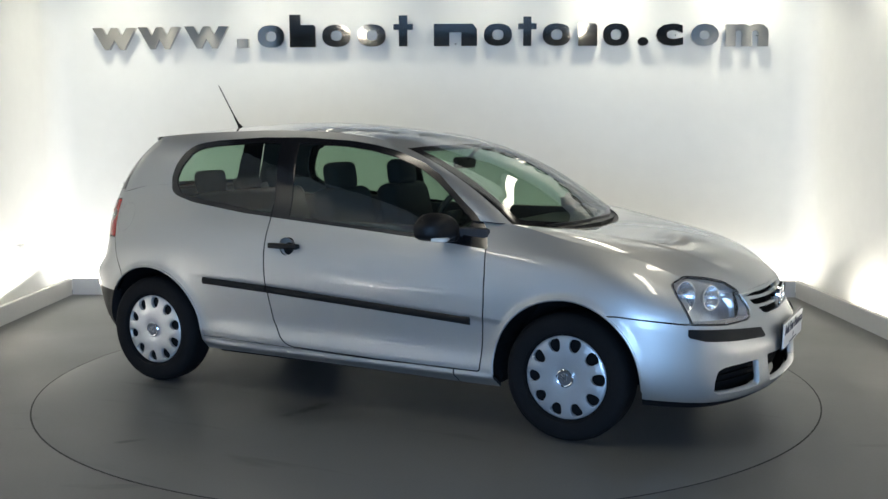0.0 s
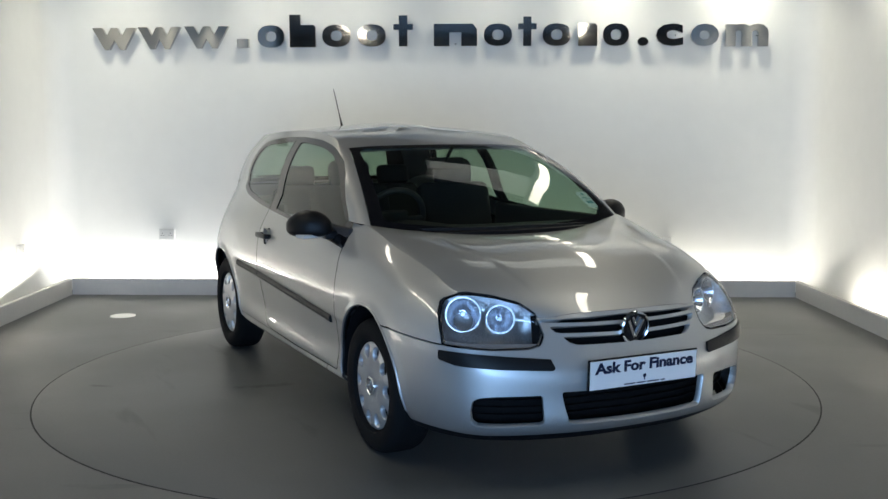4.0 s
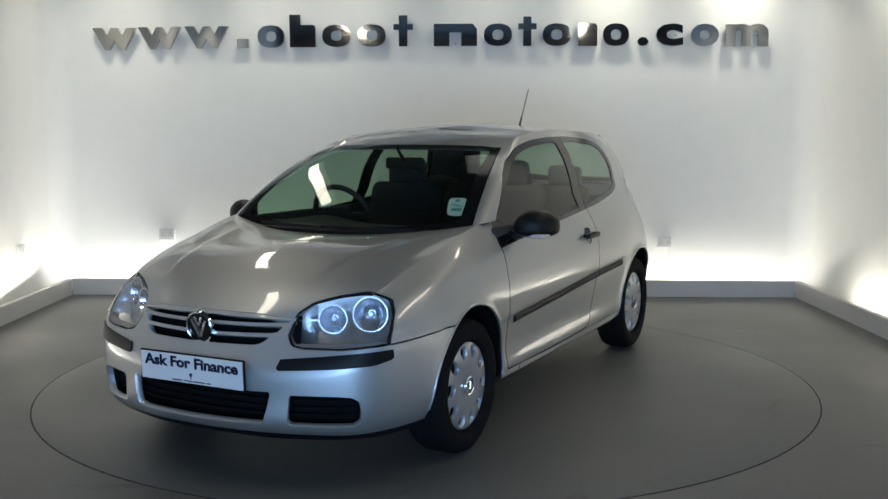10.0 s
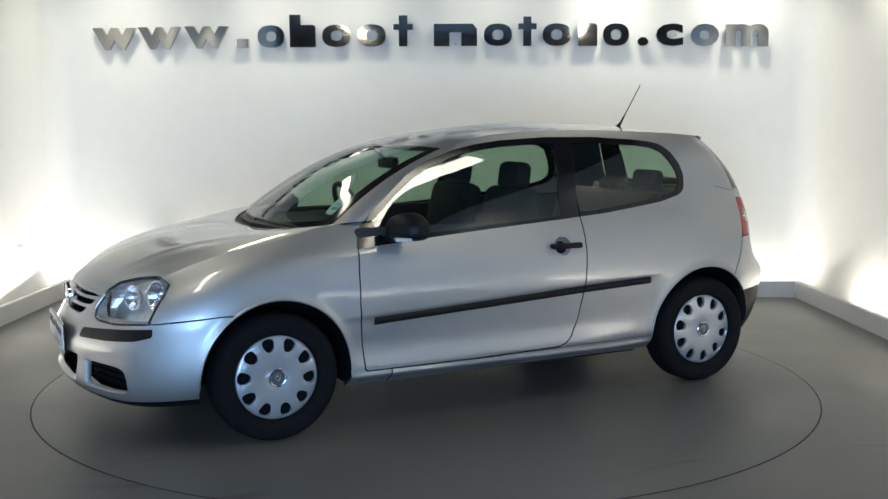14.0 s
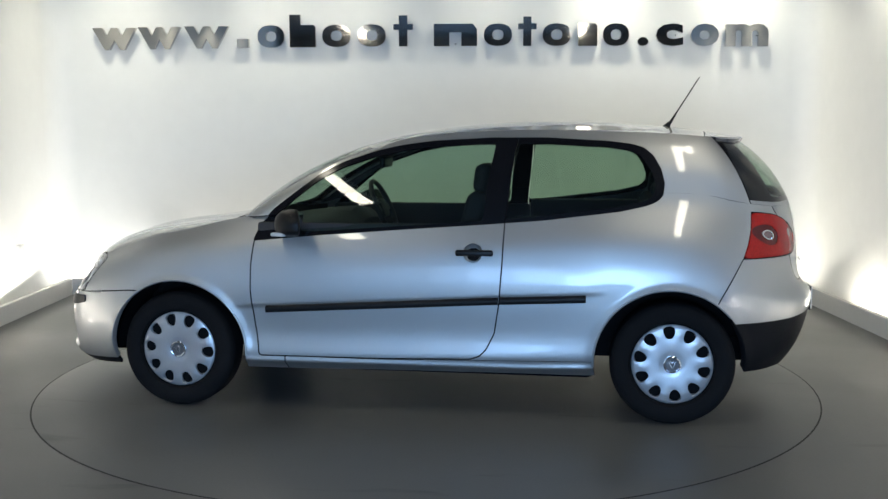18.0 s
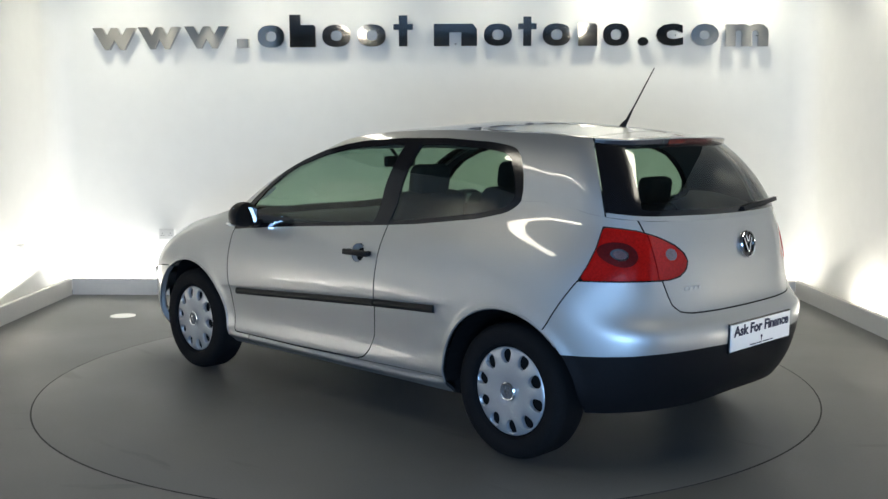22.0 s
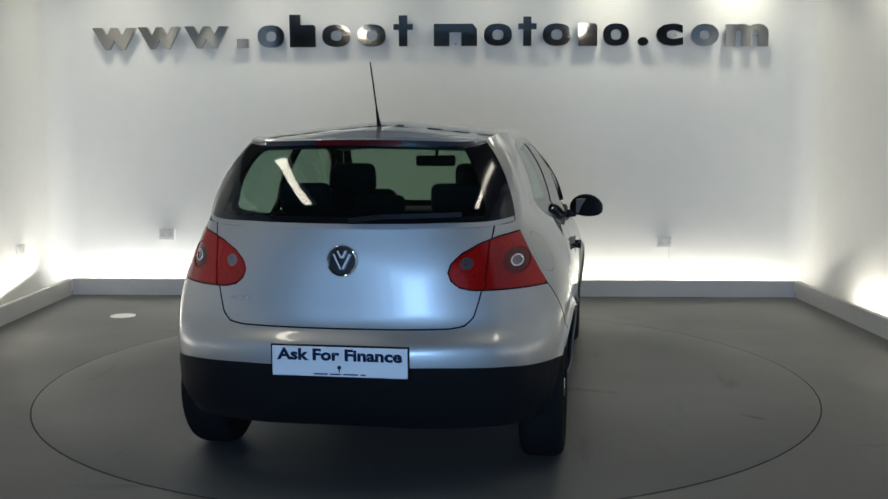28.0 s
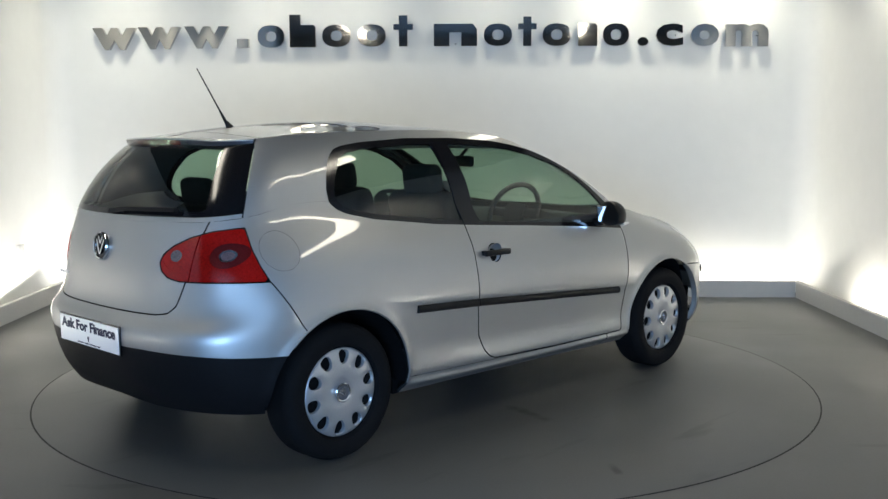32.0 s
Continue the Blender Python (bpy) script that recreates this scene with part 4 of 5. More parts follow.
# rear bumper: below the hatch, behind the arch
rb_side = lambda sk: np.maximum(sk.v[:, 0] - np.interp(sk.v[:, 2], [0.2, 0.52, 0.62, 0.84, 1.2], [-1.40, -1.42, -1.50, -1.625, -1.66]), sk.v[:, 2] - 0.835)
HATCH = [(-0.1, 0.688), (0.42, 0.692), (0.478, 0.70), (0.512, 0.73), (0.53, 0.79), (0.545, 0.85), (0.56, 0.95), (0.60, 1.2), (-0.1, 1.2)]
hatch_val = lambda sk: np.maximum(inside(*FRONTV(sk), HATCH), sk.v[:, 0] + 1.6)
hatch, A = carve(A, hatch_val(A), 0.003)
rbump, A = carve(A, rb_side(A))
# what is left of the lower sheet: the sill under the door and the rear quarter
sill, quarter = carve(A, np.maximum(A.v[:, 2] - 0.29 - 0.02 * (0.2 - A.v[:, 0]) * (A.v[:, 0] < 0.2), -0.93 - A.v[:, 0]), 0.0015)
sill2, quarter = carve(quarter, -0.30 - quarter.v[:, 0], 0.0)
sill = sill.joined(sill2)

FLAP = (-1.553, 0.958, 0.083)
flap, quarter_r = carve(quarter, np.hypot(quarter.v[:, 0] - FLAP[0], quarter.v[:, 2] - FLAP[1]) - FLAP[2], 0.0005)
# windscreen, rear window and the painted pillars of the greenhouse
screen_all, C = carve(C, np.maximum(C.p[:, 0] - GK[3] + 0.028 + 0.0 * C.p[:, 1], C.p[:, 1] - 2), 0.003)
wv = np.maximum(screen_all.p[:, 0] - GK[3] + 0.085, np.maximum(0.05 - screen_all.p[:, 1], screen_all.p[:, 1] - 0.955))
screen, screen_edge = split(screen_all, wv)
back_all, C = carve(C, GK[9] + 0.01 - C.p[:, 0], 0.003)
bv = np.maximum(GK[9] + 0.15 - back_all.p[:, 0], np.maximum(0.10 - back_all.p[:, 1], back_all.p[:, 1] - 0.87))
rear_pane, back_edge = split(back_all, bv)
back_sill, back_edge = split(back_edge, back_edge.p[:, 1] - 0.045)
pillar_a, side_c = split(C, -0.30 - C.v[:, 0])

# bonnet and roof
LAMP_TOP = ((0.392, 0.405, 0.455, 0.54, 0.63, 0.68, 0.70, 0.72), (0.65, 0.713, 0.757, 0.782, 0.795, 0.790, 0.776, 0.75))
crown_val = lambda sk: np.maximum(np.maximum(sk.v[:, 2] - np.interp(sk.v[:, 1], *LAMP_TOP), 0.398 - sk.v[:, 1]), 1.742 - sk.v[:, 0])
scuttle, lid = split(B, 0.925 + 0.07 * (B.v[:, 1] / 0.60) ** 2 - B.p[:, 0])
crown, bonnet = carve(lid, crown_val(lid), 0.003)            # the lamp reaches up into the bonnet's sheet
spoil, roof = carve(D, D.v[:, 0] + 1.475 - 0.03 * (abs(D.v[:, 1]) / 0.5) ** 2, 0.003)

# joined fronts and backs
panel("bonnet", bonnet.both(), PAINT, label="silver bonnet with two raised lines")
panel("scuttle", scuttle.both().moved(-0.008), TRIM, label="black plastic scuttle below the windscreen", depth=0.01)
panel("roof", roof.both(), PAINT, label="silver roof panel")
hatchback = panel("tailgate", hatch.both().joined(back_sill.both()), PAINT, label="silver tailgate below the rear window")
lip_edge = even(line(gk2, mirrored(G3), np.linspace(GK[9], GK[12], 60)), 26)
lip_edge = np.concatenate([lip_edge, lip_edge[-2::-1] * np.array([1, -1, 1])])


def spoiler_lip():
    """The lip that stands out over the rear window."""
    bm, face = bmesh.new(), bmesh.new()
    prev = None
    for x, y, z in lip_edge:
        k = 1 - 0.55 * (abs(y) / 0.51) ** 4
        row = [bm.verts.new((x + dx * k, y * (1 + 0.02 * (dx < -0.01)), z + dz))
               for dx, dz in ((0.006, 0.0005), (-0.026, 0.001), (-0.050, -0.001), (-0.060, -0.004), (-0.0625, -0.009), (-0.052, -0.028), (-0.043, -0.042), (-0.036, -0.047), (0.0, -0.046))]
        if prev:
            for i in (0, 1, 2, 3, 7):
                bm.faces.new((prev[i], prev[i + 1], row[i + 1], row[i]))
            # rear faces kept apart, coloured dark to show them in shade
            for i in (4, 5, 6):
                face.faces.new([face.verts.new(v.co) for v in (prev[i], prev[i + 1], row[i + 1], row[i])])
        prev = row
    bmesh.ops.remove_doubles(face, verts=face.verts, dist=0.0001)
    part("lip_face", face, LIPFACE, spoiler, "rear face of the lip with its shade put into the colour", smooth=True)
    return part("lip", bm, PAINT, spoiler, "silver lip over the rear window", smooth=True)


spoiler = panel("roof_spoiler", spoil.both(), PAINT, label="silver lip over the rear window")
spoiler_lip()
front_bumper_skin = fbump
rear_bumper_skin = rbump
# front bumper: grille slots, air intakes, rub strips and the black lip
mouth_c = [(-0.1, 0.413), (0.366, 0.413), (0.352, 0.345), (0.332, 0.278), (-0.1, 0.270)]
mouth_s = [(0.44, 0.402), (0.62, 0.398), (0.672, 0.392), (0.694, 0.375), (0.700, 0.33), (0.694, 0.285), (0.675, 0.268), (0.432, 0.276)]
slots = [[(0.0, 0.703), (0.405, 0.694), (0.392, 0.682), (0.0, 0.676)], [(0.0, 0.663), (0.375, 0.668), (0.352, 0.642), (0.0, 0.632)], [(0.0, 0.619), (0.332, 0.627), (0.30, 0.600), (0.27, 0.593), (0.0, 0.588)]]
strip = [(0.385, 0.499), (0.40, 0.543), (0.56, 0.556), (0.73, 0.573), (0.80, 0.578), (0.80, 0.545), (0.74, 0.520), (0.60, 0.508)]
strip_val = lambda sk: np.maximum(inside(*FRONTV(sk), strip), 1.845 - sk.v[:, 0])
rub, fb = split(fbump, strip_val(fbump))
for outline in [mouth_c, mouth_s] + slots:
    _, fb = split(fb, np.maximum(inside(*FRONTV(fb), outline), 1.5 - fb.v[:, 0]))
lip, fb = split(fb, fb.p[:, 1] - 0.055)
front_bumper = panel("front_bumper", fb.both(), PAINT, label="silver front bumper with black air intakes", depth=0.03)
panel("lower_lip", lip.both(), BUMPER, front_bumper, "black lower lip of the bumper")
for sk, nm in ((rub, 1), (rub.mirror(), -1)):
    panel("rub_strip", sk.moved(0.009), TRIM, front_bumper, "black rub strip on the bumper", depth=0.02)

# rear bumper
blk, rb = split(rbump, rbump.v[:, 2] - np.interp(rbump.v[:, 1], [0, 0.4, 0.65, 0.82], [0.553, 0.549, 0.540, 0.522]))
rear_bumper = panel("rear_bumper", rb.both(), PAINT, label="silver upper half of the rear bumper")
panel("lower_bumper", blk.both().moved(-0.004), BUMPER, rear_bumper, "black plastic lower half of the rear bumper", depth=0.05)

for sgn in (1, -1):
    put = (lambda sk: sk) if sgn > 0 else (lambda sk: sk.mirror())
    word = "left" if sgn > 0 else "right"
    arch_lip(0, sgn, panel("front_wing", put(wing), PAINT, label="silver front wing over the wheel"))
    panel("sill", put(sill), PAINT, label="silver sill under the door")
    rq = panel("rear_quarter", put((quarter if sgn > 0 else quarter_r).joined(side_c)), PAINT, label="silver rear quarter panel and broad rear pillar")
    arch_lip(1, sgn, rq)
    if sgn < 0:
        panel("fuel_flap", put(flap), PAINT, rq, "round silver fuel flap")
    panel("front_pillar", put(pillar_a), PAINT, label="silver windscreen pillar and roof rail")
    hx, hz = -0.305, 0.853
    _, door_skin = split(door, np.hypot(door.v[:, 0] - hx - 0.01, door.v[:, 2] - hz + 0.002) - 0.048)
    d = panel("door", put(door_skin), PAINT, label="silver door with black handle and rub strip")
    panel("window_frame", put(frame_f), GLOSS, d, "black window frame", depth=0.012)
    g = panel("window_pane", put(pane_f).moved(-0.004), GLASS, d, "green-tinted side window", depth=0)
    q = panel("quarter_window", put(frame_r), GLOSS, label="black-edged fixed side window", depth=0.012)
    panel("pane", put(pane_r).moved(-0.003), GLASS, q, "green-tinted glass", depth=0)
    for gl in (g,):
        gl.visible_shadow = False

    # black strip along the door, in two lengths
    def moulding(x0, x1, z0, z1, parent):
        n = 24
        bm = bmesh.new()
        rows = []
        for i in range(n + 1):
            t = i / n
            x, zc = x0 + (x1 - x0) * t, z0 + (z1 - z0) * t
            ysk = side_y(x, zc)
            w = 0.020
            rows.append([bm.verts.new((x, sgn * (ysk + dy), zc + dz)) for dy, dz in ((-0.004, -w), (0.008, -w * 0.92), (0.014, -w * 0.55), (0.016, 0.0), (0.013, w * 0.6), (0.006, w * 0.95), (-0.004, w))])
        for a, b in zip(rows, rows[1:]):
            for i in range(6):
                bm.faces.new((a[i], a[i + 1], b[i + 1], b[i]))
        bm.faces.new(rows[0])
        bm.faces.new(rows[-1][::-1])
        return part("side_strip", bm, TRIM, parent, "black plastic strip along the side", smooth=True)

    def side_y(x, z):
        k = np.where(abs(A_SIDE[:, 0] - x) < 0.05)[0]
        j = k[np.argmin((A_SIDE[k, 0] - x) ** 2 + (A_SIDE[k, 2] - z) ** 2)]
        return float(A_SIDE[j, 1])

    A_SIDE = np.concatenate([door.v, quarter.v, wing.v, sill.v])
    A_SIDE = A_SIDE[A_SIDE[:, 1] > 0.6]
    moulding(0.795, -0.424, 0.540, 0.6125, d)
    moulding(-0.432, -0.862, 0.613, 0.634, car)
    # handle: a grip bar before a round hollow
    hy = side_y(hx, hz)
    bm = bmesh.new()
    box(bm, hx, sgn * (hy + 0.030), hz + 0.002, 0.19, 0.020, 0.030, bevel=0.009, seg=3)
    box(bm, hx + 0.075, sgn * (hy + 0.012), hz + 0.002, 0.03, 0.035, 0.026, bevel=0.008)
    box(bm, hx - 0.075, sgn * (hy + 0.012), hz + 0.002, 0.03, 0.035, 0.026, bevel=0.008)
    hd = part("handle", bm, TRIM, d, "black door handle", smooth=True)
    bm = bmesh.new()
    lathe(bm, [(0.0495, 0.002), (0.047, -0.006), (0.042, -0.016), (0.032, -0.026), (0.018, -0.032), (0.001, -0.034)], 32, closed=False)
    bmesh.ops.transform(bm, matrix=Matrix.Translation((hx + 0.01, sgn * hy, hz - 0.002)) @ (pose(0, 0, 0, 9) if sgn > 0 else pose(0, 0, 0, -9, 0, 180)), verts=bm.verts)
    part("handle_cup", bm, PAINT, hd, "round silver hollow behind the handle", smooth=True)

    # door mirror
    mir = tagged(new("door_mirror"), "black door mirror with a clear turn lamp")
    mir.parent = car
    bm = bmesh.new()
    made = bmesh.ops.create_icosphere(bm, subdivisions=4, radius=1.0)["verts"]
    for v in made:                                        # a domed shell, flat below, drawn out to a low outer end
        x, y, z = v.co
        out = sgn * y
        yy = math.copysign(abs(out) ** 0.85, out)
        high = 0.082 * (1 - 0.30 * max(0, yy) ** 2 - 0.10 * max(0, -yy) ** 2) if z > 0 else 0.058 * (1 - 0.25 * max(0, -yy))
        xx = math.copysign(abs(x) ** 0.9, x) * 0.092
        if xx < -0.03:
            xx = -0.03 + (xx + 0.03) * 0.2
        zz = math.copysign(abs(z) ** (0.86 if z > 0 else 0.55), z) * high
        v.co = Vector((0.665 + xx - 0.035 * (yy + 1), sgn * (0.918 + 0.104 * yy), 0.986 + zz + 0.004 * yy))
    part("housing", bm, TRIM, mir, smooth=True)
    bm = bmesh.new()
    box(bm, 0.606, sgn * 0.925, 0.995, 0.006, 0.145, 0.092, bevel=0.0028)
    bmesh.ops.transform(bm, matrix=Matrix.Translation((0.606, sgn * 0.925, 0.995)) @ pose(0, 0, 0, 0, -13, -8 * sgn) @ Matrix.Translation((-0.606, -sgn * 0.925, -0.995)), verts=bm.verts)
    part("mirror_glass", bm, CHROME, mir, "mirror glass")
    bm = bmesh.new()
    box(bm, 0.672, sgn * 0.930, 0.943, 0.082, 0.122, 0.020, bevel=0.009, m=pose(0, 0, 0, 0, 0, -16 * sgn))
    part("turn_lamp", bm, surface("pale_lens", (0.55, 0.55, 0.53), 0.15, coat=0.5), mir, "pale turn lamp along the mirror's foot", smooth=True)
    bm = bmesh.new()
    box(bm, 0.665, sgn * 0.820, 0.945, 0.085, 0.075, 0.045, bevel=0.012)
    part("foot", bm, TRIM, mir, smooth=True)

screen_ob = panel("windscreen", screen_edge.both(), GLOSS, label="large raked windscreen with a black edge", depth=0.008)
panel("pane", screen.both(), GLASS, screen_ob, "green-tinted windscreen glass", depth=0).visible_shadow = False
rear_ob = panel("rear_window", back_edge.both(), GLOSS, hatchback, "black-edged rear window", depth=0.008)
panel("pane", rear_pane.both(), REARGLASS, rear_ob, "green-tinted rear glass", depth=0)

# dark backing under the shut lines, and the inner lining of the cabin
A0 = from_grid(PA, S_A, R_A, (0, 0, 0.5))
for i in (0, 1):
    _, A0 = split(A0, arch_of(A0, i, 0.004))
backing, _ = split(A0, np.maximum(A0.v[:, 2] - 0.90, -9))
_, backing = split(backing, np.maximum(inside(*FRONTV(backing), HL) - 0.03, 1.68 - backing.v[:, 0]))
_, backing = split(backing, np.maximum(np.minimum(inside(*FRONTV(backing), [(-0.1, 0.72), (0.72, 0.72), (0.9, 0.9), (0.9, 0.25), (-0.1, 0.25)]), 9), 1.75 - backing.v[:, 0]))
panel("inner_body", backing.both().moved(-0.022), UNDER, label="dark inner body", depth=0)

# underbody, wheel housings
bm = bmesh.new()
box(bm, 0.0, 0, 0.25, 1.80, 1.50, 0.10, bevel=0.03)
box(bm, 1.70, 0, 0.27, 0.50, 0.96, 0.12, bevel=0.04)
box(bm, -1.66, 0, 0.36, 0.40, 1.00, 0.10, bevel=0.04)
box(bm, 0.0, 0, 0.33, 3.6, 1.02, 0.12)
part("underbody", bm, UNDER, car, "dark underside of the car")
for ax, az, ar in ARCH:
    for sgn in (1, -1):
        bm = bmesh.new()
        n = 28
        ring_o = [(ax + (ar + 0.006) * math.cos(a), az + (ar + 0.006) * math.sin(a)) for a in (math.pi * (-0.02 + 1.04 * i / n) for i in range(n + 1))]
        tuck = lambda x: 0.065 * min(1, max(0, (abs(x) - 1.45) / 0.2))
        rows = [[bm.verts.new((x, sgn * (y - tuck(x)), z)) for x, z in ring_o] for y in (0.845, 0.70, 0.55)]
        for a, b in zip(rows, rows[1:]):
            for i in range(n):
                bm.faces.new((a[i], a[i + 1], b[i + 1], b[i]))
        bm.faces.new(rows[-1])
        part("wheel_housing", bm, UNDER, car, "dark wheel housing")


# wheels
def wheel_meshes():
    R = 0.309
    bm = bmesh.new()
    prof = [(0.198, -0.085), (0.205, 0.072), (0.215, 0.090), (0.235, 0.097), (0.262, 0.0985), (0.283, 0.094), (0.297, 0.083), (0.305, 0.066)]
    for y in (0.055, 0.050, 0.028, 0.023, 0.003, -0.003, -0.023, -0.028, -0.050, -0.055):
        prof.append((R - 0.9 * y * y * 0.3, y))
    prof += [(0.305, -0.066), (0.297, -0.083), (0.275, -0.096), (0.235, -0.097)]
    lathe(bm, prof, 72)
    tyre = part("tyre", bm, RUBBER, None, "black rubber tyre", smooth=True)
    bm = bmesh.new()
    lathe(bm, [(0.20, 0.04), (0.205, 0.075), (0.18, 0.055), (0.001, 0.05), (0.001, 0.0), (0.19, -0.02)], 48)
    rim = part("rim", bm, UNDER, None, "dark steel rim", smooth=True)
    # wheel cover: a domed disc with ten rounded windows near its edge
    rad = np.concatenate([np.linspace(0.03, 0.12, 8), np.linspace(0.126, 0.196, 22), [0.199, 0.202]])
    ang = np.linspace(0, 2 * math.pi, 241)
    dep = np.interp(rad, [0.03, 0.045, 0.06, 0.11, 0.16, 0.185, 0.196, 0.202], [0.080, 0.081, 0.0855, 0.0875, 0.0850, 0.0815, 0.0780, 0.072])
    ridge = np.cos(10 * ang)[None, :] * np.exp(-((rad - 0.155) / 0.03) ** 2)[:, None]          # each spoke is slightly domed
    P = np.stack([rad[:, None] * np.cos(ang), dep[:, None] - 0.0045 * (1 - ridge) * 0.5, rad[:, None] * np.sin(ang)], -1)
    disc = from_grid(P, ang, rad, (0, 0, 0))
    step = 2 * math.pi / 10
    th = (disc.p[:, 0] / step % 1 - 0.5) * step * disc.p[:, 1]
    hole = (abs(th) / (0.0275 + 0.26 * (disc.p[:, 1] - 0.160))) ** 2.6 + (abs(disc.p[:, 1] - 0.160) / 0.033) ** 2.6 - 1
    _, disc = split(disc, hole)
    cover = new("wheel_cover", skin_mesh("wheel_cover", disc, COVER, 0.024))
    tagged(cover, "silver ten-window wheel cover")
    bm = bmesh.new()
    lathe(bm, [(0.033, 0.088), (0.034, 0.0935), (0.039, 0.095), (0.043, 0.092), (0.044, 0.084), (0.033, 0.084)], 40)
    badge = part("centre_ring", bm, CHROME, None, "round chrome centre ring", smooth=True)
    bm = bmesh.new()
    lathe(bm, [(0.0005, 0.090), (0.034, 0.090), (0.034, 0.080), (0.0005, 0.080)], 32)
    cap = part("centre_cap", bm, surface("grey_cap", (0.10, 0.10, 0.105), 0.3, vary=0.1), None, "grey centre cap", smooth=True)
    bm = bmesh.new()
    for x, z, a, l in ((-0.0095, -0.001, -26, 0.036), (0.0095, -0.001, 26, 0.036), (-0.005, 0.014, -27, 0.018), (0.005, 0.014, 27, 0.018)):
        box(bm, x, 0.091, z, 0.005, 0.004, l, bevel=0.0012, m=pose(0, 0, 0, 0, a, 0))
    mark = part("centre_bars", bm, CHROME, None)
    return [tyre, rim, cover, badge, cap, mark]


kit = wheel_meshes()
for wx, wy, rz, spin in ((1.289, 0.772, 0, 14), (-1.289, 0.760, 0, 6), (1.289, -0.772, 180, 20), (-1.289, -0.760, 180, 31)):
    hub = tagged(new("wheel"), "black tyre with a silver wheel cover")
    hub.parent = car
    hub.matrix_basis = pose(wx, wy, 0.309, 0, 0, rz) @ pose(0, 0, 0, 0, spin, 0)
    for k in kit:
        c = new(k.name.split(".")[0], k.data)
        c.parent = hub
        if "label" in k:
            c["label"] = k["label"]
for k in kit:
    bpy.data.objects.remove(k)

# ---------------------------------------------------------------- the car: lamps, badges, plates
def disc_on(sk, cy, cz, r):
    return np.hypot(sk.v[:, 1] - cy, sk.v[:, 2] - cz) - r


def bowl(bm, cx, cy, cz, r, depth, sgn, yaw=10):
    """A round reflector that opens forwards."""
    n = 28
    m = Matrix.Translation((cx, cy, cz)) @ pose(0, 0, 0, 0, -4, yaw * sgn)
    rows = []
    for k in range(7):
        t = k / 6
        rr = r * (0.22 + 0.78 * math.sqrt(t))
        rows.append([bm.verts.new(m @ Vector((-depth * (1 - t), rr * math.cos(2 * math.pi * i / n), rr * math.sin(2 * math.pi * i / n)))) for i in range(n)])
    for a, b in zip(rows, rows[1:]):
        for i in range(n):
            bm.faces.new((a[i], a[(i + 1) % n], b[(i + 1) % n], b[i]))
    bm.faces.new(rows[0])


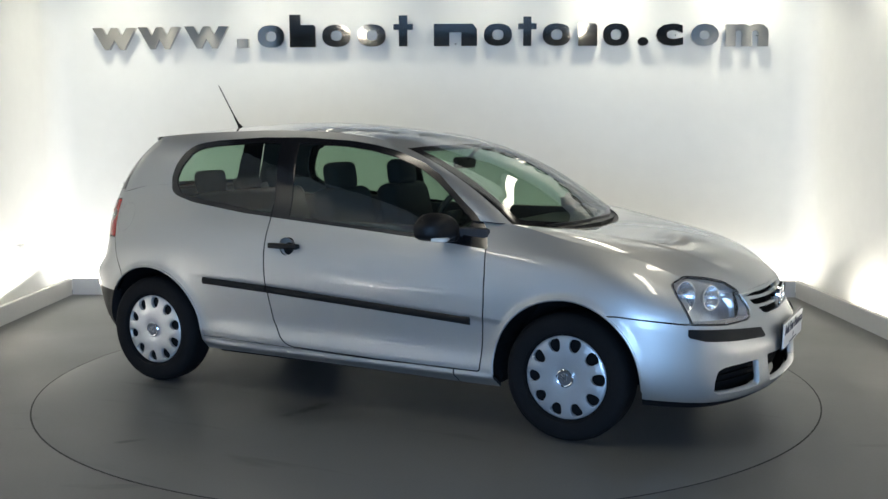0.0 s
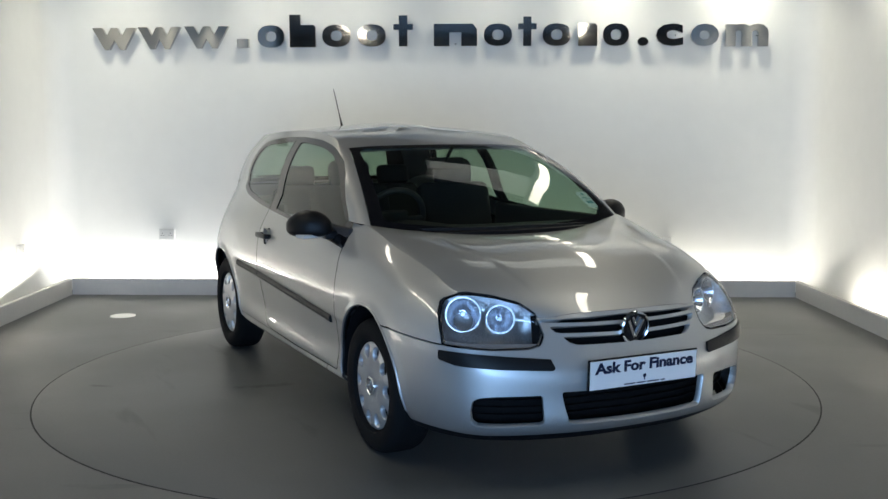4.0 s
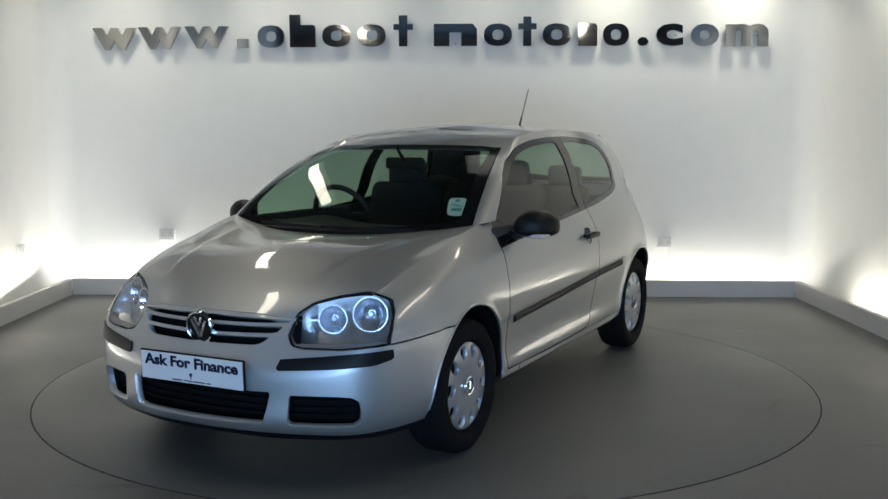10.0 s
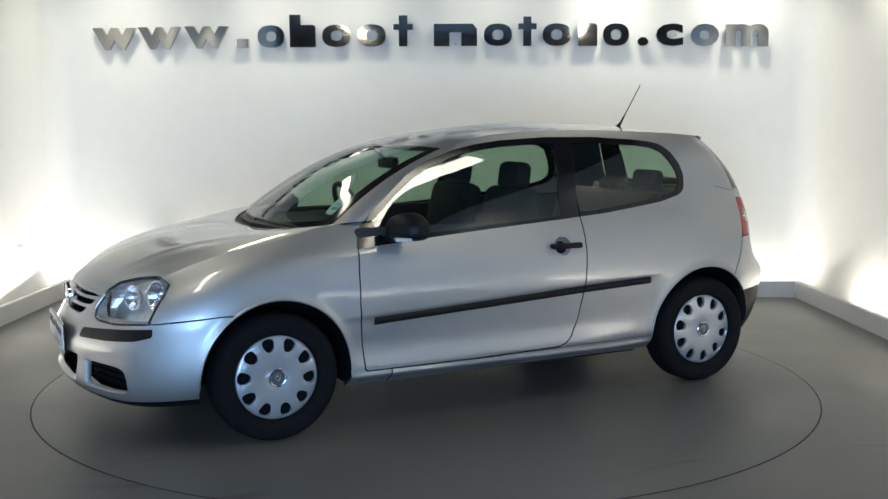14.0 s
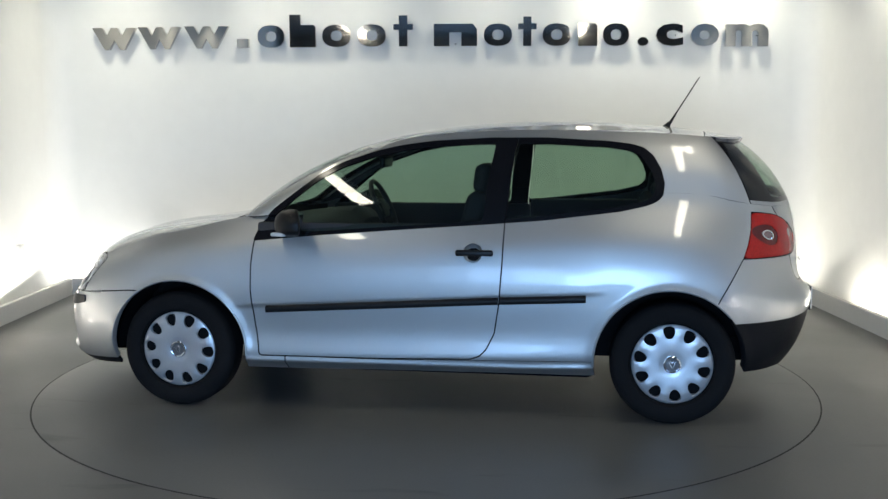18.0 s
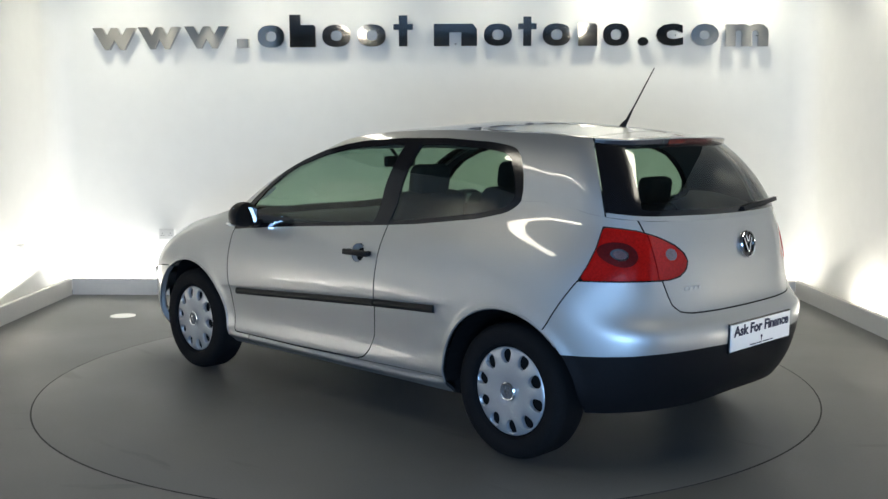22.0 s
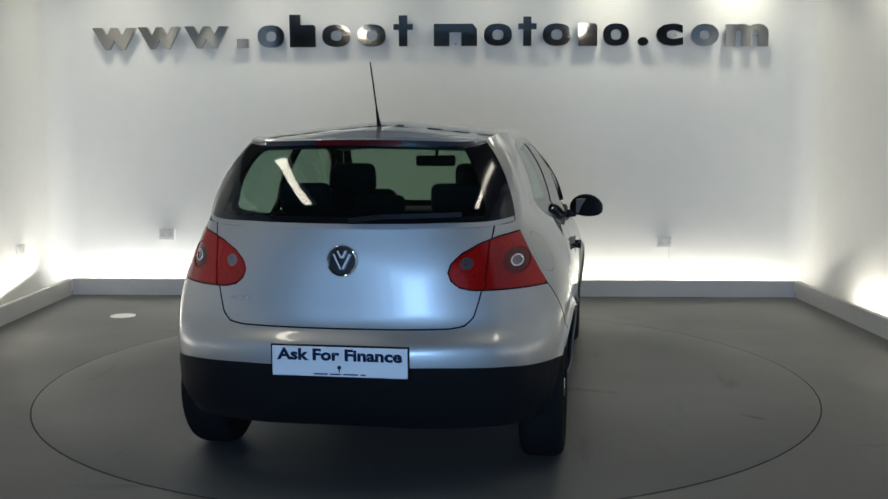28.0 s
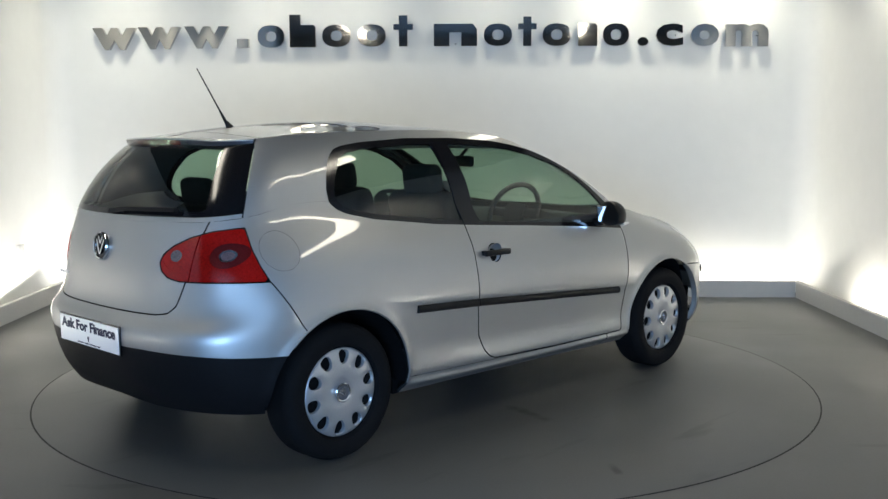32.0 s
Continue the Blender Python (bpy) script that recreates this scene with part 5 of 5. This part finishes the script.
lamp_low, lamp_main = split(lamp, lamp.v[:, 2] - 0.612 - 0.02 * (lamp.v[:, 1] - 0.6))
for sgn in (1, -1):
    put = (lambda sk: sk) if sgn > 0 else (lambda sk: sk.mirror())
    hl = tagged(new("headlight"), "clear twin headlight with round reflectors")
    hl.parent = car
    seam = np.concatenate([(lamp.p[:, 1] > RK[-1] - 1e-6) & (lamp.v[:, 1] > 0.44), (crown.p[:, 1] > 1 - 1e-6) | (crown.p[:, 0] < 1e-6)])
    whole, deep = lamp.joined(crown), np.array((-0.102, -0.045, -0.018))
    whole = Skin(whole.v + deep, np.tile(-deep / np.linalg.norm(deep), (len(whole.v), 1)), whole.p, whole.faces)
    panel("housing", put(whole), LAMPBACK, hl, "grey silvered lamp housing", depth=-0.109, seam=seam)
    clear, gasket = split(lamp, np.maximum(inside(*FRONTV(lamp), HL), lamp_end(lamp)) + 0.005)
    clear_top, gasket_top = split(crown, crown_val(crown) + 0.004)
    clear, gasket = clear.joined(clear_top), gasket.joined(gasket_top)
    panel("lens", put(clear.moved(-0.001)), CLEAR, hl, "clear lens", depth=0).visible_shadow = False
    panel("gasket", put(gasket.moved(-0.002)), GLOSS, hl, "black edge round the lens", depth=0.01)
    panel("lower_band", put(lamp_low.moved(-0.020)), surface("amber_grey_band", (0.30, 0.27, 0.25), 0.25, metal=0.3, vary=0.1, scale=60), hl, "brownish turn lamp band", depth=0.03)
    for cx, cy, cz, r in ((1.792, 0.648, 0.702, 0.070), (1.880, 0.520, 0.686, 0.056)):
        bm = bmesh.new()
        bowl(bm, cx, sgn * cy, cz, r, 0.05, sgn, 24)
        rf = part("reflector", bm, BOWL, hl, "round chrome reflector")
        bm = bmesh.new()
        q = Matrix.Translation((cx, sgn * cy, cz)) @ pose(0, 0, 0, 0, -4, 24 * sgn)
        n = 32
        for r0, r1, x0, x1 in ((r, r + 0.005, 0.0, 0.003),):
            a = [[bm.verts.new(q @ Vector((x, rr * math.cos(2 * math.pi * i / n), rr * math.sin(2 * math.pi * i / n)))) for i in range(n)] for rr, x in ((r0, x0), (r0, x1), (r1, x1), (r1, x0))]
            for k in range(4):
                for i in range(n):
                    bm.faces.new((a[k][i], a[k][(i + 1) % n], a[(k + 1) % 4][(i + 1) % n], a[(k + 1) % 4][i]))
        part("bezel", bm, LAMPBACK, rf, smooth=True)
        bm = bmesh.new()
        cyl(bm, q @ Vector((-0.045, 0, 0)), q @ Vector((-0.012, 0, 0)), 0.011, 0.008, 14)
        part("bulb", bm, surface("bulb_glass", (0.55, 0.62, 0.75), 0.1, metal=0.4), rf, smooth=True)

    # tail lamps: one piece on the body, one on the tailgate
    tl = tagged(new("tail_light"), "red tail light with round clear centres")
    tl.parent = car
    inner, outer = carve(rlamp, rlamp.v[:, 1] - 0.560 - 0.06 * (rlamp.v[:, 2] - 0.94), 0.003)
    c_in, inner2 = split(inner, disc_on(inner, 0.484, 0.942, 0.026))
    r_in, inner3 = split(inner2, disc_on(inner2, 0.484, 0.942, 0.060))
    c_out, outer2 = split(outer, disc_on(outer, 0.672, 0.945, 0.019))
    r_out, outer3 = split(outer2, disc_on(outer2, 0.670, 0.945, 0.052))
    panel("inner_lens", put(inner3), RED, tl, "bright red lens on the tailgate")
    panel("inner_ring", put(r_in).moved(-0.002), RED, tl, depth=0.004)
    panel("reversing_lamp", put(c_in).moved(-0.003), surface("pale_lamp_glass", (0.18, 0.13, 0.14), 0.15, metal=0.4, vary=0.6, scale=45, bump=0.5, bscale=90, coat=1.0), tl, "round pale reversing lamp", depth=0.006)
    panel("outer_lens", put(outer3).moved(0.003), RED, tl, "red wrap-round lens")
    ringskin = split(outer2, disc_on(outer2, 0.672, 0.945, 0.0245))[0]
    panel("lamp_ring", put(ringskin).moved(0.001), CHROME, tl, "thin chrome ring", depth=0.004)
    panel("outer_ring", put(r_out).moved(-0.002), RED_DARK, tl, "darker red ring", depth=0.004)
    panel("turn_lamp", put(c_out).moved(-0.003), surface("rose_lamp_glass", (0.24, 0.15, 0.15), 0.15, metal=0.4, vary=0.6, scale=45, bump=0.5, bscale=90, coat=1.0), tl, "round smoked turn lamp", depth=0.006)
    panel("backing", put(rlamp).moved(-0.012), RED_DARK, tl, depth=0)


def badge(cx, cz, r, facing, parent):
    """A round chrome badge with plain chevrons on a dark ground."""
    top = tagged(new("badge"), "round chrome badge on a dark ground")
    top.parent = parent
    m = Matrix.Translation((cx, 0, cz)) @ pose(0, 0, 0, 0, 0, -90 if facing > 0 else 90) @ pose(0, 0, 0, -8 if facing > 0 else 6)
    for nm, prof, mat in (("ring", [(r * 0.86, 0.0), (r * 0.88, 0.009), (r * 0.94, 0.012), (r, 0.008), (r * 1.02, -0.006), (r * 0.86, -0.006)], CHROME),
                          ("ground", [(0.001, 0.002), (r * 0.87, 0.002), (r * 0.87, -0.006), (0.001, -0.006)], GLOSS)):
        bm = bmesh.new()
        lathe(bm, prof, 48)
        bmesh.ops.transform(bm, matrix=m, verts=bm.verts)
        part(nm, bm, mat, top, smooth=True)
    bm = bmesh.new()
    for x, z, a, l in ((-0.29, -0.04, -26, 1.12), (0.29, -0.04, 26, 1.12), (-0.15, 0.42, -27, 0.56), (0.15, 0.42, 27, 0.56)):        # two chevrons, one in the other
        box(bm, x * r, 0.006, z * r, 0.15 * r, 0.008, l * r, bevel=0.0015, m=pose(0, 0, 0, 0, a, 0))
    bmesh.ops.transform(bm, matrix=m, verts=bm.verts)
    part("bars", bm, CHROME, top)


badge(2.100, 0.645, 0.070, 1, front_bumper)
badge(-1.968, 0.955, 0.062, -1, hatchback)

# grille: dark ground behind the slots and intakes, bars, meshes
for wide, rowz, tag in ((0.72, ((-0.02, 0.24), (-0.015, 0.34), (-0.012, 0.43)), "black ground of the air intakes"), (0.42, ((-0.02, 0.575), (-0.025, 0.64), (-0.035, 0.705)), "black ground of the grille")):
    bm = bmesh.new()
    prev = None
    for i in range(25):
        y = wide * (-1 + i / 12)
        xx = float(np.interp(abs(y), [0, 0.30, 0.54, 0.72], [2.09, 2.065, 1.985, 1.86])) - 0.035
        row = [bm.verts.new((xx + dx, y, z)) for dx, z in rowz]
        if prev:
            for k in range(2):
                bm.faces.new((prev[k], prev[k + 1], row[k + 1], row[k]))
        prev = row
    part("grille_backing", bm, UNDER, front_bumper, tag)
for z in (0.300, 0.330, 0.360, 0.390):
    bm = bmesh.new()
    prev = None
    for i in range(29):
        y = -0.69 + 1.38 * i / 28
        xx = float(np.interp(abs(y), [0, 0.30, 0.54, 0.72], [2.145, 2.120, 2.035, 1.91])) - 0.090
        row = [bm.verts.new((xx + dx, y, z + dz)) for dx, dz in ((0, -0.003), (0.018, -0.004), (0.018, 0.004), (0, 0.003))]
        if prev:
            for k in range(4):
                bm.faces.new((prev[k], prev[(k + 1) % 4], row[(k + 1) % 4], row[k]))
        prev = row
    part("intake_slat", bm, UNDER, front_bumper, "black slat across the air intake")


def number_plate(x, y, z0, z1, facing, tilt, parent):
    """A white plate with the dealer's words."""
    top = tagged(new("display_plate"), "white display plate with navy words")
    top.parent = parent
    m = Matrix.Translation((x, y, (z0 + z1) / 2)) @ pose(0, 0, 0, 0, 0, 90 if facing > 0 else -90) @ pose(0, 0, 0, tilt)
    w, h = 0.540, z1 - z0
    bm = bmesh.new()
    box(bm, 0, 0.003, 0, w, 0.006, h, bevel=0.002)
    bmesh.ops.transform(bm, matrix=m, verts=bm.verts)
    part("plate", bm, PLATE, top)
    bm = bmesh.new()
    box(bm, 0, 0.010, 0, w + 0.014, 0.008, h + 0.012, bevel=0.002)
    bmesh.ops.transform(bm, matrix=m, verts=bm.verts)
    part("surround", bm, GLOSS, top)
    me = words("Ask For Finance", 0.06, 0.0012, "lettering", 0.04)
    co = np.array([v.co for v in me.vertices])
    lo, hi = co.min(0), co.max(0)
    tw, th = 0.500, 0.048
    for v in me.vertices:
        px = ((v.co.x - lo[0]) / (hi[0] - lo[0]) - 0.5) * tw
        pz = (v.co.y - lo[1]) / (hi[1] - lo[1]) * th + 0.004
        v.co = m @ Vector((px, -0.0008 - (v.co.z - lo[2]) * 0.5, pz))
    me.materials.append(INK)
    t = new("lettering", me)
    t.parent = top
    bm = bmesh.new()
    for cx, l in ((-0.075, 0.055), (-0.015, 0.045), (0.045, 0.060), (0.095, 0.022)):
        box(bm, cx, -0.0006, -h / 2 + 0.010, l, 0.0012, 0.005)
    bmesh.ops.transform(bm, matrix=m, verts=bm.verts)
    part("small_print", bm, INK, top)
    bm = bmesh.new()
    cyl(bm, (0, 0.0006, -0.022), (0, -0.0012, -0.022), 0.008, n=16)
    box(bm, 0, -0.0004, -0.034, 0.005, 0.0012, 0.014)
    bmesh.ops.transform(bm, matrix=m, verts=bm.verts)
    part("emblem", bm, INK, top)


number_plate(2.172, 0.003, 0.418, 0.537, 1, 2, front_bumper)
number_plate(-2.052, -0.004, 0.510, 0.628, -1, 1, rear_bumper)

# name on the tailgate, too small to read
bm = bmesh.new()
for i, w in enumerate((0.028, 0.026, 0.020, 0.024)):
    box(bm, 0, 0.462 - 0.030 * i, 0.800, 0.005, w * 0.7, 0.014, bevel=0.002)
for v in bm.verts:
    v.co.x += -1.955 + 0.10 * (v.co.y - 0.36)
part("name_bars", bm, COVER, hatchback, "small chrome name too small to read")

# third brake lamp under the lip, aerial, wipers, fuel flap
bm = bmesh.new()
prev = None
for i in range(13):
    y = -0.185 + 0.37 * i / 12
    k = np.argsort(lip_edge[:, 1])
    xx, zz = float(np.interp(y, lip_edge[k, 1], lip_edge[k, 0])), float(np.interp(y, lip_edge[k, 1], lip_edge[k, 2]))
    row = [bm.verts.new((xx + dx, y, zz + dz)) for dx, dz in ((-0.03, -0.041), (-0.0465, -0.041), (-0.0545, -0.028), (-0.0635, -0.012), (-0.03, -0.010))]
    if prev:
        for k in range(5):
            bm.faces.new((prev[k], prev[(k + 1) % 5], row[(k + 1) % 5], row[k]))
    else:
        bm.faces.new(row)
    prev = row
bm.faces.new(prev[::-1])
part("brake_lamp", bm, RED_DARK, spoiler, "dark red high brake lamp")
aer = tagged(new("aerial"), "short black roof aerial leaning back")
aer.parent = car
bm = bmesh.new()
made = cyl(bm, (-1.268, -0.006, 1.462), (-1.300, -0.006, 1.508), 0.026, 0.010, 20)
for v in made:
    v.co.y = -0.006 + (v.co.y + 0.006) * 0.62
cyl(bm, (-1.298, -0.006, 1.500), (-1.335, -0.006, 1.562), 0.0085, 0.0048, 12)
part("foot", bm, TRIM, aer, smooth=True)
bm = bmesh.new()
cyl(bm, (-1.334, -0.006, 1.56), (-1.456, -0.006, 1.758), 0.0036, 0.0026, 10)
for i in range(12):
    t = 0.1 + 0.85 * i / 12
    a, b = Vector((-1.334, -0.006, 1.56)), Vector((-1.456, -0.006, 1.758))
    cyl(bm, a.lerp(b, t), a.lerp(b, t + 0.015), 0.0042, n=8)
part("rod", bm, TRIM, aer, smooth=True)


def arm(pts, w, h, name, parent, label):
    bm = bmesh.new()
    prev = None
    for i, p in enumerate(pts):
        k = w * (1 - 0.45 * i / (len(pts) - 1))
        row = [bm.verts.new(Vector(p) + Vector((dx * k, 0, dz * h))) for dx, dz in ((-1, 0), (1, 0), (0.7, 1), (-0.7, 1))]
        if prev:
            for j in range(4):
                bm.faces.new((prev[j], prev[(j + 1) % 4], row[(j + 1) % 4], row[j]))
        else:
            bm.faces.new(row)
        prev = row
    bm.faces.new(prev[::-1])
    return part(name, bm, TRIM, parent, label, smooth=True)


arm([(1.030, 0.52, 0.970), (1.090, 0.30, 0.975), (1.105, 0.05, 0.978), (1.10, -0.10, 0.978)], 0.012, 0.014, "wiper", car, "black windscreen wiper")
arm([(1.110, -0.05, 0.976), (1.09, -0.25, 0.978), (1.045, -0.46, 0.978), (1.015, -0.54, 0.976)], 0.012, 0.014, "wiper", car, "black windscreen wiper")
arm([(-1.925, -0.02, 1.102), (-1.922, -0.15, 1.118), (-1.905, -0.30, 1.122), (-1.862, -0.46, 1.125)], 0.018, 0.018, "rear_wiper", rear_ob, "black rear wiper")
# black scuttle below the windscreen
bm = bmesh.new()
prev = None
for i in range(27):
    y = -0.70 + 1.4 * i / 26
    xx = float(np.interp(abs(y), [0, 0.30, 0.57, 0.73], [1.125, 1.095, 1.02, 0.93]))
    row = [bm.verts.new((xx + dx, y, z)) for dx, z in ((0.03, 0.972), (-0.06, 0.985), (-0.06, 0.94), (0.03, 0.93))]
    if prev:
        for k in range(4):
            bm.faces.new((prev[k], prev[(k + 1) % 4], row[(k + 1) % 4], row[k]))
    prev = row
part("scuttle", bm, TRIM, car, "black panel below the windscreen")

# ---------------------------------------------------------------- the car: its cabin
cabin = tagged(new("cabin"), "dark cabin with cloth seats")
cabin.parent = car
lining = pillar_a.joined(side_c)
panel("pillar_trim", lining.both().moved(-0.028), LINER, cabin, "dark pillar trim", depth=0)
panel("headlining", roof.both().moved(-0.030), HEADLINING, cabin, "pale headlining", depth=0)
for sgn in (1, -1):
    bm = bmesh.new()
    box(bm, 0.20, sgn * 0.775, 0.66, 1.32, 0.045, 0.66, bevel=0.02)
    box(bm, 0.25, sgn * 0.735, 0.74, 0.62, 0.08, 0.07, bevel=0.03)
    part("door_lining", bm, LINER, cabin, "dark door lining with an arm rest", smooth=True)
    bm = bmesh.new()
    box(bm, -0.96, sgn * 0.70, 0.865, 0.98, 0.06, 0.33, bevel=0.03)
    part("side_lining", bm, LINER, cabin, "dark rear side lining", smooth=True)
bm = bmesh.new()
box(bm, -0.30, 0, 0.33, 2.6, 1.06, 0.04)
part("carpet", bm, LINER, cabin, "dark carpet")
# dashboard
bm = bmesh.new()
n = 24
prev = None
for i in range(n + 1):
    y = -0.72 + 1.44 * i / n
    bulge = 0.02 * math.exp(-((y + 0.37) / 0.2) ** 2)
    row = [bm.verts.new((x, y, z)) for x, z in ((1.00 - 0.16 * abs(y / 0.72) ** 2, 0.958), (0.74, 0.965 + bulge), (0.60, 0.955 + 2 * bulge), (0.52, 0.90 + bulge), (0.50, 0.75), (0.60, 0.56), (0.95, 0.50))]
    if prev:
        for k in range(7):
            bm.faces.new((prev[k], prev[(k + 1) % 7], row[(k + 1) % 7], row[k]))
    else:
        bm.faces.new(row)
    prev = row
bm.faces.new(prev[::-1])
part("dashboard", bm, DASH, cabin, "dark dashboard with an instrument hood", smooth=True)
# steering wheel, on the right
bm = bmesh.new()
m = Matrix.Translation((0.43, -0.37, 0.985)) @ pose(0, 0, 0, 0, -66, 0)
N, K, RW = 40, 10, 0.178
rows = [[bm.verts.new(m @ Vector(((RW + 0.016 * math.cos(2 * math.pi * k / K)) * math.cos(2 * math.pi * i / N), (RW + 0.016 * math.cos(2 * math.pi * k / K)) * math.sin(2 * math.pi * i / N), 0.016 * math.sin(2 * math.pi * k / K)))) for k in range(K)] for i in range(N)]
for i in range(N):
    for k in range(K):
        bm.faces.new((rows[i][k], rows[(i + 1) % N][k], rows[(i + 1) % N][(k + 1) % K], rows[i][(k + 1) % K]))
wheel_rim = part("steering_wheel", bm, DASH, cabin, "dark steering wheel", smooth=True)
bm = bmesh.new()
box(bm, 0, 0, 0, 0.12, 0.15, 0.04, bevel=0.018)
box(bm, 0, 0.11, 0, 0.045, 0.12, 0.018, bevel=0.006)
box(bm, 0, -0.11, 0, 0.045, 0.12, 0.018, bevel=0.006)
bmesh.ops.transform(bm, matrix=m @ pose(0, 0, -0.01), verts=bm.verts)
part("boss", bm, DASH, wheel_rim, smooth=True)
# inside mirror
bm = bmesh.new()
box(bm, 0.335, -0.008, 1.282, 0.035, 0.245, 0.066, bevel=0.016, seg=3)
cyl(bm, (0.35, -0.008, 1.30), (0.42, -0.008, 1.365), 0.010, n=10)
part("inside_mirror", bm, TRIM, cabin, "dark inside mirror on a short stem", smooth=True)


def cushion(bm, cx, cy, cz, sx, sy, sz, m=None, r=0.05):
    return box(bm, cx, cy, cz, sx, sy, sz, bevel=r, m=m, seg=4)


def seat(x, y):
    s = tagged(new("front_seat"), "dark cloth front seat")
    s.parent = cabin
    bm = bmesh.new()
    cushion(bm, x + 0.02, y, 0.50, 0.52, 0.50, 0.17, pose(0, 0, 0, 0, -8))
    part("seat_cushion", bm, FABRIC, s, smooth=True)
    bm = bmesh.new()
    cushion(bm, x - 0.30, y, 0.82, 0.14, 0.49, 0.66, pose(0, 0, 0, 0, -14), 0.06)
    part("backrest", bm, FABRIC, s, smooth=True)
    bm = bmesh.new()
    made = cushion(bm, x - 0.375, y, 1.205, 0.10, 0.255, 0.165, pose(0, 0, 0, 0, -8), 0.045)
    h = part("headrest", bm, FABRIC, s, smooth=True)
    bm = bmesh.new()
    for dy in (-0.055, 0.055):
        cyl(bm, (x - 0.37, y + dy, 1.06), (x - 0.378, y + dy, 1.15), 0.006, n=8)
    part("headrest_stem", bm, CHROME, h, smooth=True)


seat(0.08, 0.355)
seat(0.08, -0.345)
bench = tagged(new("rear_bench"), "dark cloth rear bench")
bench.parent = cabin
bm = bmesh.new()
cushion(bm, -0.82, 0, 0.50, 0.50, 1.06, 0.18, pose(0, 0, 0, 0, -6), 0.06)
part("seat_cushion", bm, FABRIC, bench, smooth=True)
bm = bmesh.new()
cushion(bm, -1.16, 0.0, 0.80, 0.15, 1.06, 0.60, pose(0, 0, 0, 0, -16), 0.05)
part("backrest", bm, FABRIC, bench, smooth=True)
for y, h in ((0.355, 0.14), (0, 0.085), (-0.355, 0.14)):
    bm = bmesh.new()
    cushion(bm, -1.245, y, 1.085 + h / 2, 0.085, 0.235, h, pose(0, 0, 0, 0, -8), 0.035)
    part("headrest", bm, FABRIC, bench, smooth=True)
bm = bmesh.new()
box(bm, -1.52, 0, 0.985, 0.42, 1.16, 0.03, bevel=0.012)
part("parcel_shelf", bm, LINER, cabin, "dark parcel shelf", smooth=True)
# a permit behind the windscreen: a pale shield with a teal print
k = int(np.argmin(np.linalg.norm(screen.v - np.array((0.875, 0.600, 1.085)), axis=1)))
nn, pp = Vector(screen.n[k]), Vector(screen.v[k])
up = (Vector((0, 0, 1)) - nn * nn.z).normalized()
q = Matrix((up.cross(nn), nn, up)).transposed().to_4x4()
q.translation = pp - nn * 0.006
bm = bmesh.new()
prism(bm, [(0.046 * math.copysign(abs(math.cos(t)) ** 0.45, math.cos(t)), 0.068 * math.copysign(abs(math.sin(t)) ** (0.35 if math.sin(t) > 0 else 0.7), math.sin(t))) for t in (2 * math.pi * i / 40 for i in range(40))], 0.001, q)
stk = part("permit_sticker", bm, surface("pale_sticker", (0.60, 0.68, 0.65), 0.5), screen_ob, "pale shield-shaped sticker behind the windscreen")
bm = bmesh.new()
for cx, cz, w, h in ((0, -0.022, 0.052, 0.022), (0, 0.046, 0.020, 0.018), (-0.012, 0.016, 0.036, 0.006), (0.008, 0.004, 0.040, 0.006)):
    made = box(bm, cx, 0.0018, cz, w, 0.0006, h)
    for v in made:
        v.co = q @ v.co
part("print", bm, surface("teal_print", (0.10, 0.30, 0.32), 0.5), stk, "teal print")


# ---------------------------------------------------------------- what moves
def motions():
    rows, disc = [], []
    for i in range(33):
        a = TURN0 + RATE * i
        m = pose(0, 0, 0, 0, 0, a)
        rows.append((float(i), m @ pose(OFF[0], OFF[1], 0)))
        disc.append((float(i), m))
    walk(car, rows)
    walk(turntable, disc)


motions()
